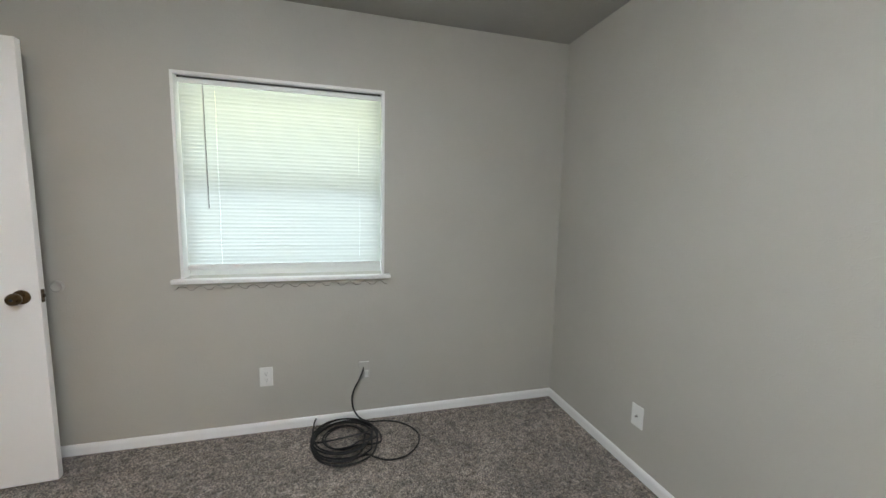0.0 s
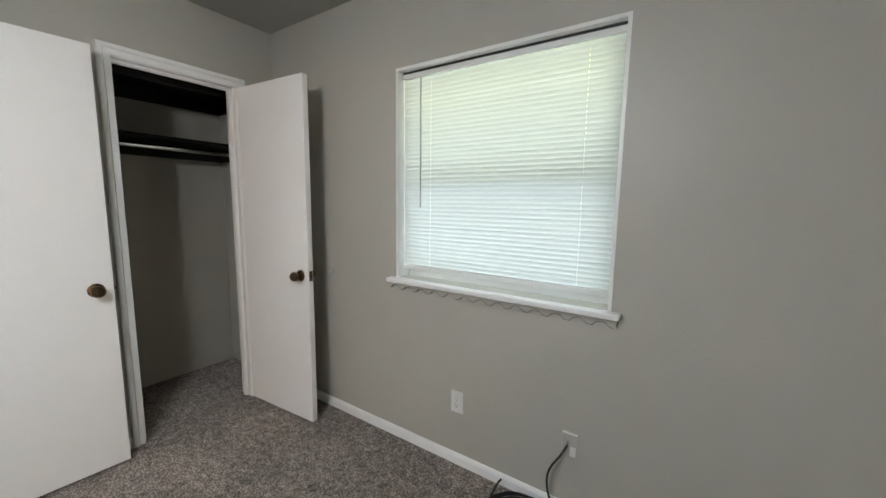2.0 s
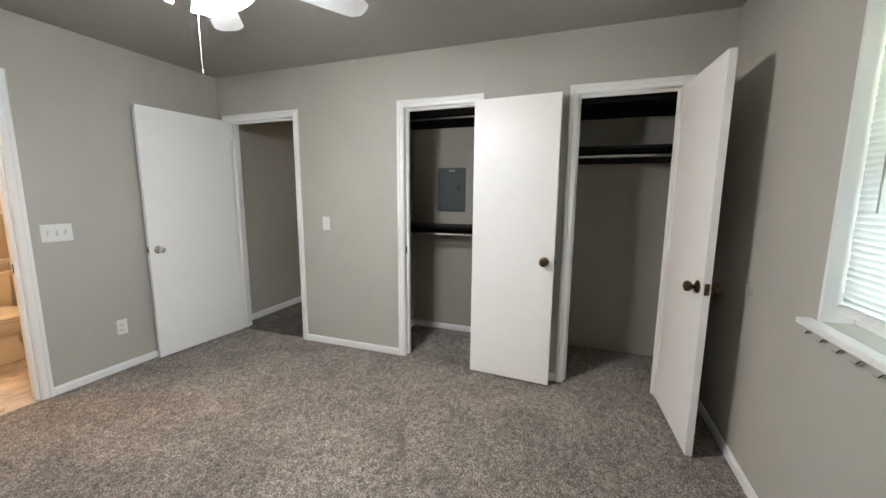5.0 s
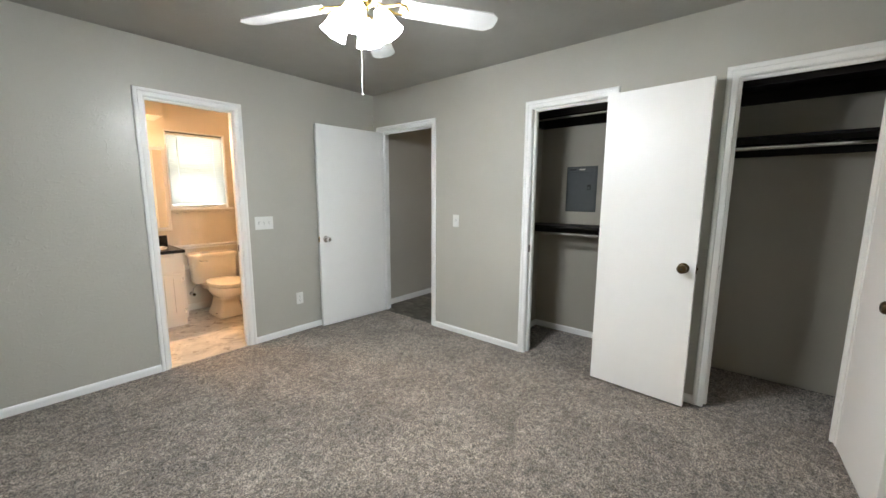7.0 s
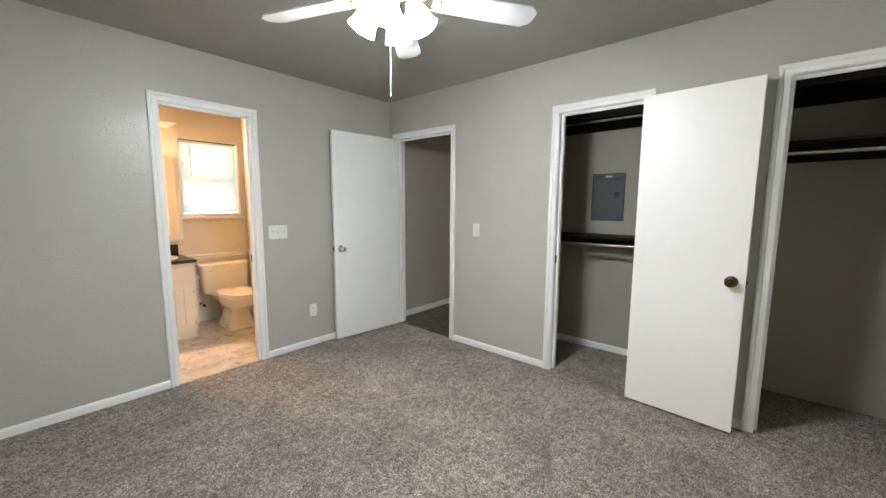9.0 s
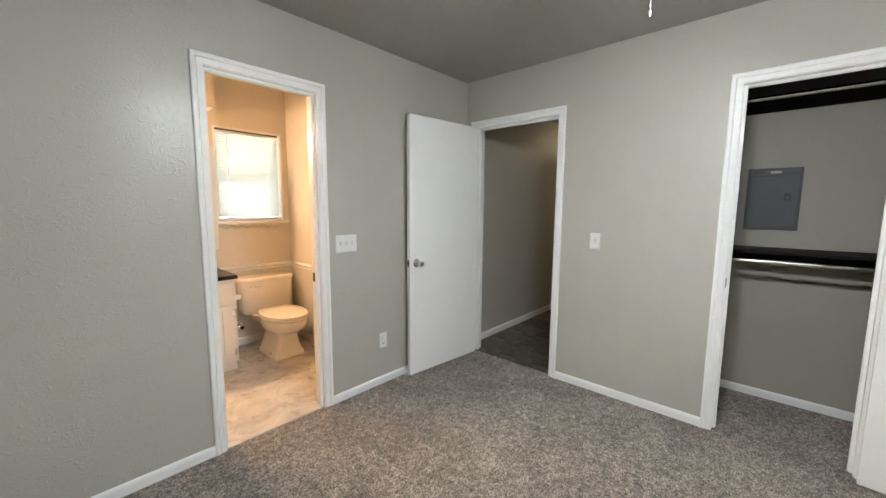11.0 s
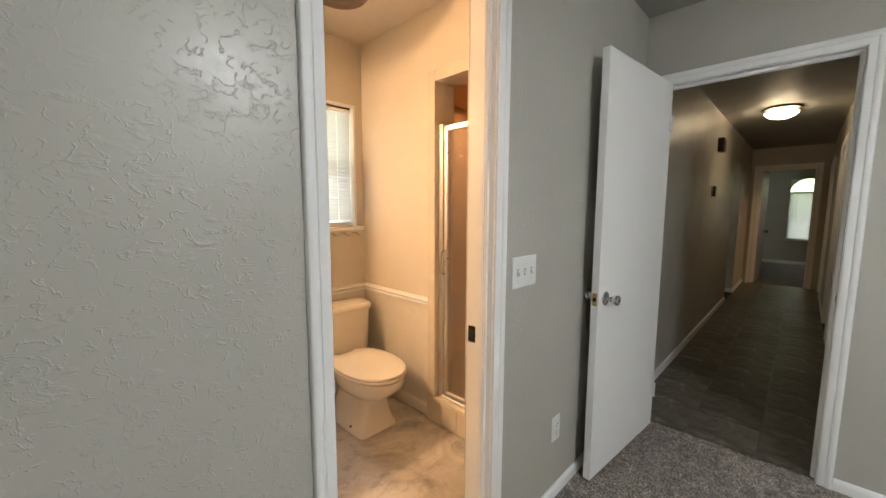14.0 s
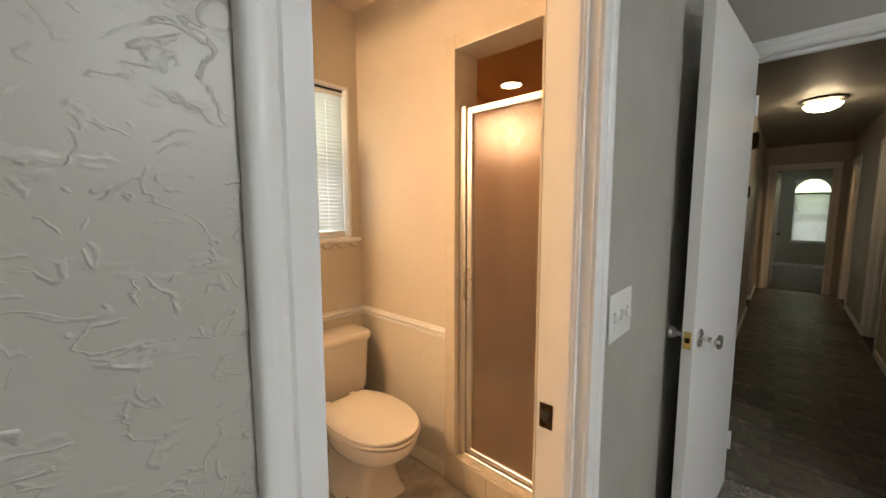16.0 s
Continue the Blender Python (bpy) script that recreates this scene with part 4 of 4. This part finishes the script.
def chair_rail(axis, face, out, u0, u1, z):
    bm = bmesh.new()
    loft(bm, [[((face + out * d, u, z + h) if axis == "x" else (u, face + out * d, z + h)) for d, h in RAILP] for u in (u0, u1)])
    structure("chair_rail", bm, TRIM, "cream moulded chair rail on the bathroom wall", "trim")


chair_rail("y", BY0, 1, BX0, BX1, 0.728)
chair_rail("x", BX0, 1, BY0 + 0.018, -2.836, 0.728)
for nm, dims in (("wainscot", (BX0, BX1, BY0, BY0 + 0.004, 0.0, 0.728)), ("wainscot", (BX0, BX0 + 0.004, BY0 + 0.004, -2.836, 0.0, 0.728))):
    bm = bmesh.new()
    box(bm, *dims)
    structure(nm, bm, BATHPANEL, "smooth cream wainscot panel below the chair rail", "wall")
baseboard("y", BY0 + 0.004, 1, BX0, -0.4, CABWHITE, 1.3)
baseboard("x", BX0 + 0.004, 1, BY0 + 0.016, -2.836, CABWHITE, 1.3)

# shower: trim, curb, stall, framed door
bm = bmesh.new()
F = 0.030
for y0, y1, z0, z1 in ((-2.836, -2.775, 0.16, 2.123), (-2.16, -2.10, 0.16, 2.123), (-2.775, -2.16, 2.062, 2.123)):
    box(bm, BX0 - T - 0.02, BX0 + F, y0, y1, z0, z1, 0.004, 2)
structure("shower_trim", bm, TILE, "cream trim framing the shower opening", "trim")
wall("shower_curb", "x", BX0 - T, BX0 + 0.034, -2.836, BY1 - 0.006, 0, 0.158, material=TILE, label="cream tiled shower curb", category="shower curb")
for k in range(6):
    y = -2.834 + k * 0.128
    b = boxpart("tile", (BX0 + 0.034, BX0 + 0.039, y + 0.0015, min(y + 0.1265, BY1 - 0.008), 0.004, 0.150), TILE, bpy.data.objects["shower_curb"], 0.002)
SX0, SY0, SH = -2.30, -3.30, 2.16
wall("shower_stall_wall", "x", SX0 - 0.1, SX0, SY0, BY1, 0, SH, material=STALL, label="tan shower stall wall", category="wall")
wall("shower_stall_wall", "y", SY0 - 0.1, SY0, SX0, BX0 - T, 0, SH, material=STALL, label="tan shower stall wall", category="wall")
wall("shower_stall_wall", "y", BY1 - 0.05, BY1 - 0.001, SX0, BX0 - T, 0, SH, material=STALL, label="tan shower stall wall", category="wall")
wall("shower_stall_floor", "z", -0.05, 0.06, SX0, BX0 - T, SY0, BY1 - 0.05, material=TILE, label="tan shower pan", category="floor")
wall("shower_stall_ceiling", "z", SH, SH + 0.06, SX0 - 0.1, BX0 - T, SY0 - 0.1, BY1, material=STALL, label="tan shower stall ceiling", category="ceiling")

sd = thing("shower_door", pose(BX0 - 0.018, 0, 0.158), "bright aluminium framed shower door with rain glass", "shower door")
ZT = 1.655
boxpart("side_channel", (-0.016, 0.016, -2.774, -2.738, 0, ZT + 0.012), ALU, sd, 0.003, "bright aluminium side channel")
boxpart("side_channel", (-0.016, 0.016, -2.20, -2.162, 0, ZT + 0.012), ALU, sd, 0.003)
boxpart("bottom_track", (-0.02, 0.02, -2.738, -2.20, 0, 0.022), ALU, sd, 0.003)
leaf = boxpart("leaf_stile", (-0.012, 0.012, -2.732, -2.704, 0.026, ZT), ALU, sd, 0.003, "bright aluminium leaf frame")
boxpart("leaf_stile", (-0.012, 0.012, -2.232, -2.206, 0.026, ZT), ALU, sd, 0.003)
boxpart("leaf_rail", (-0.012, 0.012, -2.704, -2.232, 0.026, 0.052), ALU, sd, 0.003)
boxpart("leaf_rail", (-0.014, 0.014, -2.704, -2.232, ZT - 0.03, ZT), ALU, sd, 0.003)
boxpart("glass_panel", (-0.003, 0.003, -2.705, -2.231, 0.05, ZT - 0.029), RAIN, sd, 0, "pebbled rain glass panel")
bm = bmesh.new()
tube(bm, smooth_path([(0.012, -2.72, 0.79), (0.04, -2.72, 0.80), (0.046, -2.72, 0.86), (0.04, -2.72, 0.92), (0.012, -2.72, 0.93)], 5), 0.006, 8)
hd = part("pull_handle", bm, CHROME, leaf, "chrome pull handle", True)
bm = bmesh.new()
tube(bm, [(0.014, -2.715, 0.885), (0.035, -2.66, 0.885)], 0.004, 8)
part("latch_lever", bm, CHROME, sd)


def can_light(x, y, z):
    c = thing("recessed_light", pose(x, y, z), "recessed round ceiling light glowing warm in the shower", "recessed light")
    bm = bmesh.new()
    lathe(bm, [(0.062, 0.0), (0.078, -0.001), (0.080, -0.006), (0.066, -0.010), (0.060, -0.004), (0.060, 0.0)], None, 32)
    part("trim_ring", bm, CABWHITE, c, "", True)
    bm = bmesh.new()
    lathe(bm, [(0, -0.006), (0.03, -0.0055), (0.060, -0.002)], None, 28)
    part("lens", bm, CANLENS, c, "glowing frosted lens", True)


can_light(-1.93, -3.00, SH)


def ring(cx, cy, rx, ry, z, n=28, p=2.0, flat=1.0):
    """A rounded outline; p above 2 squares it, flat below 1 cuts the -y end off straight."""
    out = []
    for k in range(n):
        a = 2 * math.pi * k / n
        c, s = math.cos(a), math.sin(a)
        x = rx * math.copysign(abs(c) ** (2 / p), c)
        y = ry * math.copysign(abs(s) ** (2 / p), s)
        out.append((cx + x, cy + max(y, -flat * ry), z))
    return out


def toilet(x, back):
    t = thing("toilet", pose(x, back, 0), "almond porcelain toilet with closed lid against the bathroom wall", "toilet")
    bm = bmesh.new()
    loft(bm, [ring(0, 0.10, 0.215, 0.075, 0.335, p=6), ring(0, 0.105, 0.232, 0.085, 0.36, p=7), ring(0, 0.105, 0.242, 0.092, 0.64, p=8)])
    tank = part("tank", bm, PORCELAIN, t, "", True)
    bm = bmesh.new()
    loft(bm, [ring(0, 0.108, 0.250, 0.100, 0.640, p=8), ring(0, 0.108, 0.254, 0.104, 0.652, p=8), ring(0, 0.108, 0.253, 0.103, 0.672, p=8), ring(0, 0.108, 0.244, 0.095, 0.683, p=7)])
    part("tank_lid", bm, PORCELAIN, t, "", True)
    bm = bmesh.new()
    tube(bm, [(0.16, 0.20, 0.60), (0.16, 0.215, 0.60)], 0.011, 12)
    tube(bm, [(0.17, 0.215, 0.60), (0.13, 0.222, 0.598), (0.09, 0.224, 0.592)], [0.007, 0.007, 0.009], 8)
    part("flush_lever", bm, CHROME, tank, "chrome flush lever", True)
    bm = bmesh.new()
    loft(bm, [ring(0, 0.42, 0.138, 0.205, 0.0000, p=9), ring(0, 0.42, 0.134, 0.201, 0.0280, p=9), ring(0, 0.42, 0.120, 0.192, 0.0450, p=8), ring(0, 0.425, 0.104, 0.178, 0.1100, p=7), ring(0, 0.435, 0.092, 0.170, 0.1750, p=6), ring(0, 0.445, 0.096, 0.180, 0.2050, p=4.2), ring(0, 0.455, 0.118, 0.20, 0.2280, p=2.8),
              ring(0, 0.48, 0.150, 0.235, 0.2536, p=2.3), ring(0, 0.50, 0.174, 0.262, 0.2980, p=2.1), ring(0, 0.505, 0.180, 0.272, 0.3321, p=2.05), ring(0, 0.505, 0.182, 0.275, 0.3560, p=2.05), ring(0, 0.505, 0.170, 0.262, 0.3620)])
    bowl = part("bowl", bm, PORCELAIN, t, "", True)
    bm = bmesh.new()
    loft(bm, [ring(0, 0.14, 0.13, 0.12, 0.27, p=5), ring(0, 0.16, 0.16, 0.14, 0.335, p=5)])
    part("rear_shelf", bm, PORCELAIN, t, "", True)
    bm = bmesh.new()
    loft(bm, [ring(0, 0.505, 0.158, 0.250, 0.3620, 44, 2.15, 0.80), ring(0, 0.505, 0.158, 0.250, 0.3690, 44, 2.15, 0.80), ring(0, 0.505, 0.188, 0.280, 0.3710, 44, 2.15, 0.80), ring(0, 0.505, 0.190, 0.282, 0.3760, 44, 2.15, 0.80), ring(0, 0.505, 0.186, 0.278, 0.3820, 44, 2.15, 0.80)])
    part("seat", bm, PORCELAIN, t, "", True)
    bm = bmesh.new()
    loft(bm, [ring(0, 0.500, 0.152, 0.242, 0.3820, 44, 2.15, 0.80), ring(0, 0.500, 0.152, 0.242, 0.3875, 44, 2.15, 0.80), ring(0, 0.500, 0.188, 0.279, 0.3890, 44, 2.15, 0.80), ring(0, 0.500, 0.187, 0.278, 0.3970, 44, 2.15, 0.80), ring(0, 0.500, 0.172, 0.262, 0.4025, 44, 2.15, 0.80), ring(0, 0.500, 0.09, 0.15, 0.4050, 44, 2.15, 0.80)])
    part("seat_lid", bm, PORCELAIN, t, "", True)
    for sx in (-0.075, 0.075):
        boxpart("seat_hinge", (sx - 0.02, sx + 0.02, 0.240, 0.276, 0.362, 0.390), PORCELAIN, t, 0.006)
    for sx in (-0.126, 0.126):
        bm = bmesh.new()
        lathe(bm, [(0.010, 0.0), (0.010, 0.004), (0.006, 0.008), (0, 0.009)], Matrix.Translation((sx, 0.50, 0.032)), 10)
        part("bolt", bm, BRONZE, bowl, "rusty floor bolt")


toilet(-0.815, BY0 + 0.004)

sv = thing("supply_valve", pose(-0.60, BY0 + 0.02, 0.20), "chrome water supply valve below the toilet tank", "valve")
bm = bmesh.new()
tube(bm, [(0, 0, 0), (0, 0.07, 0)], 0.009, 10)
lathe(bm, [(0, 0.0), (0.03, 0.0), (0.026, 0.008), (0, 0.010)], Matrix.Translation((0, -0.01, 0)) @ Euler((radians(-90), 0, 0)).to_matrix().to_4x4(), 18)
part("body", bm, CHROME, sv, "", True)
bm = bmesh.new()
lathe(bm, [(0, 0), (0.016, 0.0), (0.018, 0.008), (0, 0.012)], Matrix.Translation((0, 0.07, 0)) @ Euler((radians(-90), 0, 0)).to_matrix().to_4x4(), 12)
part("valve_knob", bm, DARKBROWN, sv, "dark corroded valve knob", True)
bm = bmesh.new()
tube(bm, smooth_path([(0, 0.04, 0.0), (-0.005, 0.045, 0.06), (-0.03, 0.06, 0.10), (-0.05, 0.07, 0.14)], 5), 0.005, 8)
part("supply_hose", bm, CHROME, sv, "", True)


def vanity():
    x1, x0, yf, yb, zt = 0.55, -0.400, -2.975, BY0 + 0.004, 0.772
    v = thing("vanity_cabinet", pose(0, 0, 0), "cream painted bathroom vanity cabinet with grooved doors", "vanity")
    boxpart("carcass", (x0, x1, yb, yf, 0.09, zt), CABWHITE, v, 0.002)
    boxpart("toe_kick", (x0 + 0.002, x1, yb, yf - 0.05, 0.0, 0.09), CABWHITE, v)
    for a, b in ((x0 + 0.03, x0 + 0.42), (x0 + 0.47, x0 + 0.86)):
        d = boxpart("door", (a, b, yf, yf + 0.018, 0.12, 0.56), CABWHITE, v, 0.004, "", 2)
        for k in range(1, 5):
            x = a + (b - a) * k / 5
            # Thin raised strips; their darker paint is the groove's shade as colour.
            boxpart("groove", (x - 0.003, x + 0.003, yf + 0.017, yf + 0.0188, 0.16, 0.52), plain("groove_shadow_paint", (0.55, 0.52, 0.46), 0.5), d)
        bm = bmesh.new()
        lathe(bm, [(0.006, 0), (0.006, 0.012), (0.014, 0.018), (0.013, 0.026), (0, 0.028)], Matrix.Translation((b - 0.04, yf + 0.018, 0.50)) @ Euler((radians(-90), 0, 0)).to_matrix().to_4x4(), 14)
        part("door_knob", bm, CABWHITE, d, "", True)
        for z in (0.17, 0.50):
            boxpart("hinge", (a - 0.012, a + 0.004, yf + 0.0005, yf + 0.021, z - 0.022, z + 0.022), CHROME, d, 0.002, "small chrome hinge")
        boxpart("drawer_front", (a, b, yf, yf + 0.018, 0.59, 0.735), CABWHITE, v, 0.004, "", 2)
    c = thing("countertop", pose(0, 0, 0), "black laminate vanity countertop with backsplash", "countertop")
    bm = bmesh.new()
    slab(bm, "z", zt, 0.802, x0 - 0.012, x1 + 0.012, yb, yf + 0.03, [(-0.30, 0.14, -3.40, -3.08)])
    part("top", bm, LAMINATE, c)
    boxpart("backsplash", (x0 - 0.012, x1 + 0.012, yb, yb + 0.02, 0.802, 0.905), LAMINATE, c, 0.002)
    s = thing("sink", pose(-0.08, -3.24, 0.802), "cream oval drop-in sink in the black countertop", "sink")
    bm = bmesh.new()
    loft(bm, [ring(0, 0, 0.255, 0.205, 0.0005, 36), ring(0, 0, 0.250, 0.200, 0.012, 36), ring(0, 0, 0.225, 0.175, 0.012, 36), ring(0, 0, 0.205, 0.155, -0.01, 36), ring(0, 0, 0.15, 0.11, -0.10, 36), ring(0, 0, 0.04, 0.04, -0.13, 36)], cap=False)
    part("basin", bm, PORCELAIN, s, "", True)
    bm = bmesh.new()
    lathe(bm, [(0, -0.13), (0.04, -0.13), (0.038, -0.127), (0, -0.128)], None, 20)
    part("drain", bm, CHROME, s, "chrome drain", True)
    bm = bmesh.new()
    lathe(bm, [(0.026, 0.0), (0.026, 0.02), (0.018, 0.06), (0, 0.065)], Matrix.Translation((0, -0.175, 0.012)), 18)
    tube(bm, smooth_path([(0, -0.175, 0.05), (0, -0.14, 0.095), (0, -0.08, 0.10), (0, -0.055, 0.075)], 5), 0.011, 10)
    part("faucet", bm, CHROME, s, "chrome faucet", True)


vanity()

ph = thing("paper_holder", pose(-0.4005, -3.10, 0.60), "small cream paper holder on the vanity's side", "paper holder")
boxpart("bracket", (-0.055, 0.0025, -0.075, -0.06, -0.02, 0.02), CABWHITE, ph, 0.005)
boxpart("bracket", (-0.055, 0.0025, 0.06, 0.075, -0.02, 0.02), CABWHITE, ph, 0.005)
bm = bmesh.new()
tube(bm, [(-0.045, -0.06, 0), (-0.045, 0.06, 0)], 0.011, 12)
part("roller", bm, PLASTIC, ph, "", True)

mc = thing("medicine_cabinet", pose(0, 0, 0), "mirrored medicine cabinet with a cream frame above the vanity", "medicine cabinet")
boxpart("box", (-0.45, 0.45, BY0, BY0 + 0.10, 0.96, 1.86), CABWHITE, mc, 0.003)
for a, b in ((-0.445, 0.0), (0.004, 0.445)):
    d = boxpart("door_frame", (a, b, BY0 + 0.10, BY0 + 0.116, 0.965, 1.855), CABWHITE, mc, 0.003)
    boxpart("mirror", (a + 0.035, b - 0.035, BY0 + 0.1165, BY0 + 0.119, 1.0, 1.82), MIRROR, d, 0, "mirror panel")

wall("vanity_soffit", "z", 2.134, BH - 0.001, -0.40, BX1, BY0 + 0.001, -3.20, material=BATHPAINT, label="boxed soffit above the vanity", category="soffit")
vl = thing("vanity_light", pose(0.36, BY0 + 0.003, 1.99), "chrome vanity light bar with warm globe bulbs", "vanity light")
boxpart("bar", (-0.30, 0.30, 0, 0.05, -0.055, 0.055), CHROME, vl, 0.006)
for k in range(4):
    x = -0.225 + 0.15 * k
    bm = bmesh.new()
    bmesh.ops.create_uvsphere(bm, u_segments=20, v_segments=12, radius=0.047, matrix=Matrix.Translation((x, 0.105, 0)))
    part("globe_bulb", bm, BULB, vl, "glowing warm globe bulb", True)
    bm = bmesh.new()
    tube(bm, [(x, 0.05, 0), (x, 0.068, 0)], 0.02, 14)
    part("socket", bm, CHROME, vl, "", True)

bf = thing("exhaust_fan", pose(-0.665, -3.03, BH), "round dusty metal exhaust fan cover on the bathroom ceiling", "exhaust fan")
bm = bmesh.new()
lathe(bm, [(0, 0), (0.150, 0), (0.156, -0.004), (0.152, -0.040), (0.144, -0.048), (0.136, -0.047), (0, -0.047)], None, 44)
part("drum", bm, DUSTMETAL, bf, "", True)
for k in range(9):
    r = 0.084 + 0.0065 * k
    bm = bmesh.new()
    lathe(bm, [(r - 0.0022, -0.0472), (r, -0.0497), (r + 0.0022, -0.0472)], None, 44)
    part("grille_ring", bm, DUSTMETAL, bf, "", True)
bm = bmesh.new()
lathe(bm, [(0.078, -0.0472), (0.078, -0.053), (0.070, -0.057), (0.024, -0.055), (0.020, -0.050), (0, -0.050)], None, 36)
hub = part("centre_disc", bm, DUSTMETAL, bf, "", True)
bm = bmesh.new()
lathe(bm, [(0, -0.0505), (0.010, -0.0505), (0.010, -0.058), (0, -0.059)], Matrix.Translation((-0.006, 0, 0)), 14)
part("screw", bm, SLOT, hub, "dark centre screw", True)
boxpart("tab", (-0.012, -0.002, 0.014, 0.046, -0.060, -0.056), TILE, hub, 0.0015)

# ---- hall things ----
hl = thing("hall_ceiling_light", pose(-4.95, -1.46, HH), "lit frosted dome ceiling light with a dark bronze rim", "ceiling light")
bm = bmesh.new()
lathe(bm, [(0, 0), (0.150, 0), (0.168, -0.010), (0.170, -0.018), (0.160, -0.022), (0, -0.022)], None, 36)
part("rim", bm, DARKBROWN, hl, "dark bronze pan", True)
bm = bmesh.new()
lathe(bm, [(0.140, -0.050), (0.136, -0.062), (0.112, -0.088), (0.07, -0.106), (0.02, -0.114), (0, -0.115)], None, 36)
bowl = part("dome", bm, HALLGLASS, hl, "glowing frosted glass bowl", True)
bm = bmesh.new()
lathe(bm, [(0, -0.020), (0.006, -0.020), (0.006, -0.114), (0.011, -0.118), (0.008, -0.130), (0, -0.134)], None, 14)
part("finial", bm, DARKBROWN, bowl, "dark bronze finial", True)
for y in (-0.07, 0.07):
    bm = bmesh.new()
    bmesh.ops.create_uvsphere(bm, u_segments=14, v_segments=8, radius=0.017, matrix=Matrix.Translation((0, y, -0.043)))
    part("bulb", bm, HALLBULB, hl, "glowing bulb", True)

sl = thing("side_room_light", pose(-7.55, 0.05, HH), "lit dome ceiling light in the room beside the hall", "ceiling light")
bm = bmesh.new()
lathe(bm, [(0, 0.001), (0.14, 0.001), (0.145, -0.02), (0.13, -0.024)], None, 28)
part("rim", bm, CHROME, sl, "", True)
bm = bmesh.new()
lathe(bm, [(0.13, -0.022), (0.11, -0.06), (0.06, -0.085), (0, -0.092)], None, 28)
part("dome", bm, SIDEGLASS, sl, "glowing frosted glass dome", True)

dc = thing("door_chime", pose(-4.80, HY0, 2.055), "small dark door chime box high on the hall wall", "door chime")
boxpart("chime_box", (-0.075, 0.075, 0.0, 0.055, -0.075, 0.075), DARKBROWN, dc, 0.006, "", 2)
boxpart("chime_cover", (-0.06, 0.06, 0.055, 0.060, -0.06, 0.06), DARKBROWN, dc, 0.003)
th = thing("thermostat", pose(-4.60, HY0, 1.535), "small wall thermostat in the hall", "thermostat")
boxpart("thermostat_base", (-0.045, 0.045, 0.0, 0.012, -0.06, 0.06), PLASTIC, th, 0.003)
boxpart("thermostat_cover", (-0.04, 0.04, 0.012, 0.036, -0.055, 0.055), DARKBROWN, th, 0.005, "dark thermostat cover", 2)
light_switch(pose(-7.27, HY0, 1.15, 0, 0, SOUTH), 1, "white single toggle light switch in the hall")

rg = thing("return_grille", pose(-3.62, HY1, 0.30), "white slatted return air grille low on the hall wall", "air vent")
boxpart("grille_frame", (-0.20, 0.20, -0.008, 0.0, -0.17, 0.17), TRIM, rg, 0.003)
for k in range(12):
    boxpart("louvre", (-0.175, 0.175, -0.013, -0.008, -0.15 + k * 0.0262, -0.138 + k * 0.0262), TRIM, rg)

# ---- hall floor tiles ----
def tile_material():
    m = Mat("hall_tile", (0.2, 0.19, 0.16), 0.42)
    info = m.n.new("ShaderNodeObjectInfo")
    cloud = m.ramp(m.noise(4.2, 6, 0.64, distort=1.2), [(0.36, (0.055, 0.050, 0.041)), (0.50, (0.13, 0.12, 0.10)), (0.64, (0.27, 0.25, 0.215))])
    c = m.mixc(1.0, cloud, m.ramp(info.outputs["Random"], [(0.0, grey(0.48)), (1.0, grey(1.08))]), "MULTIPLY")
    m.color(c)
    m.rough(m.ramp(m.noise(11, 5), [(0.3, grey(0.34)), (0.7, grey(0.55))]))
    m.bump(m.noise(60, 3), 0.1, 0.001)
    return m.m


HALLTILE = tile_material()
hall = bpy.data.objects["hall_floor"]
TS = 0.33
bm = bmesh.new()
box(bm, 0.0008, TS - 0.0008, 0.0008, TS - 0.0008, -0.006, 0.0, 0.0012)
tile = None
n = 0
x = XW - 0.033 - TS
while x > HX1 - 0.12:
    y = HY0 + 0.004
    while y < HY1 - 0.01:
        w = min(1.0, (HY1 - 0.004 - y) / TS)
        if tile is None:
            tile = part("tile", bm, HALLTILE, hall)
            o = tile
        else:
            o = tile.copy()
            scene.collection.objects.link(o)
        o.location = (x, y, -0.001 + random.uniform(-0.0004, 0.0004))
        o.scale = (1, w, 1)
        y += TS
    x -= TS
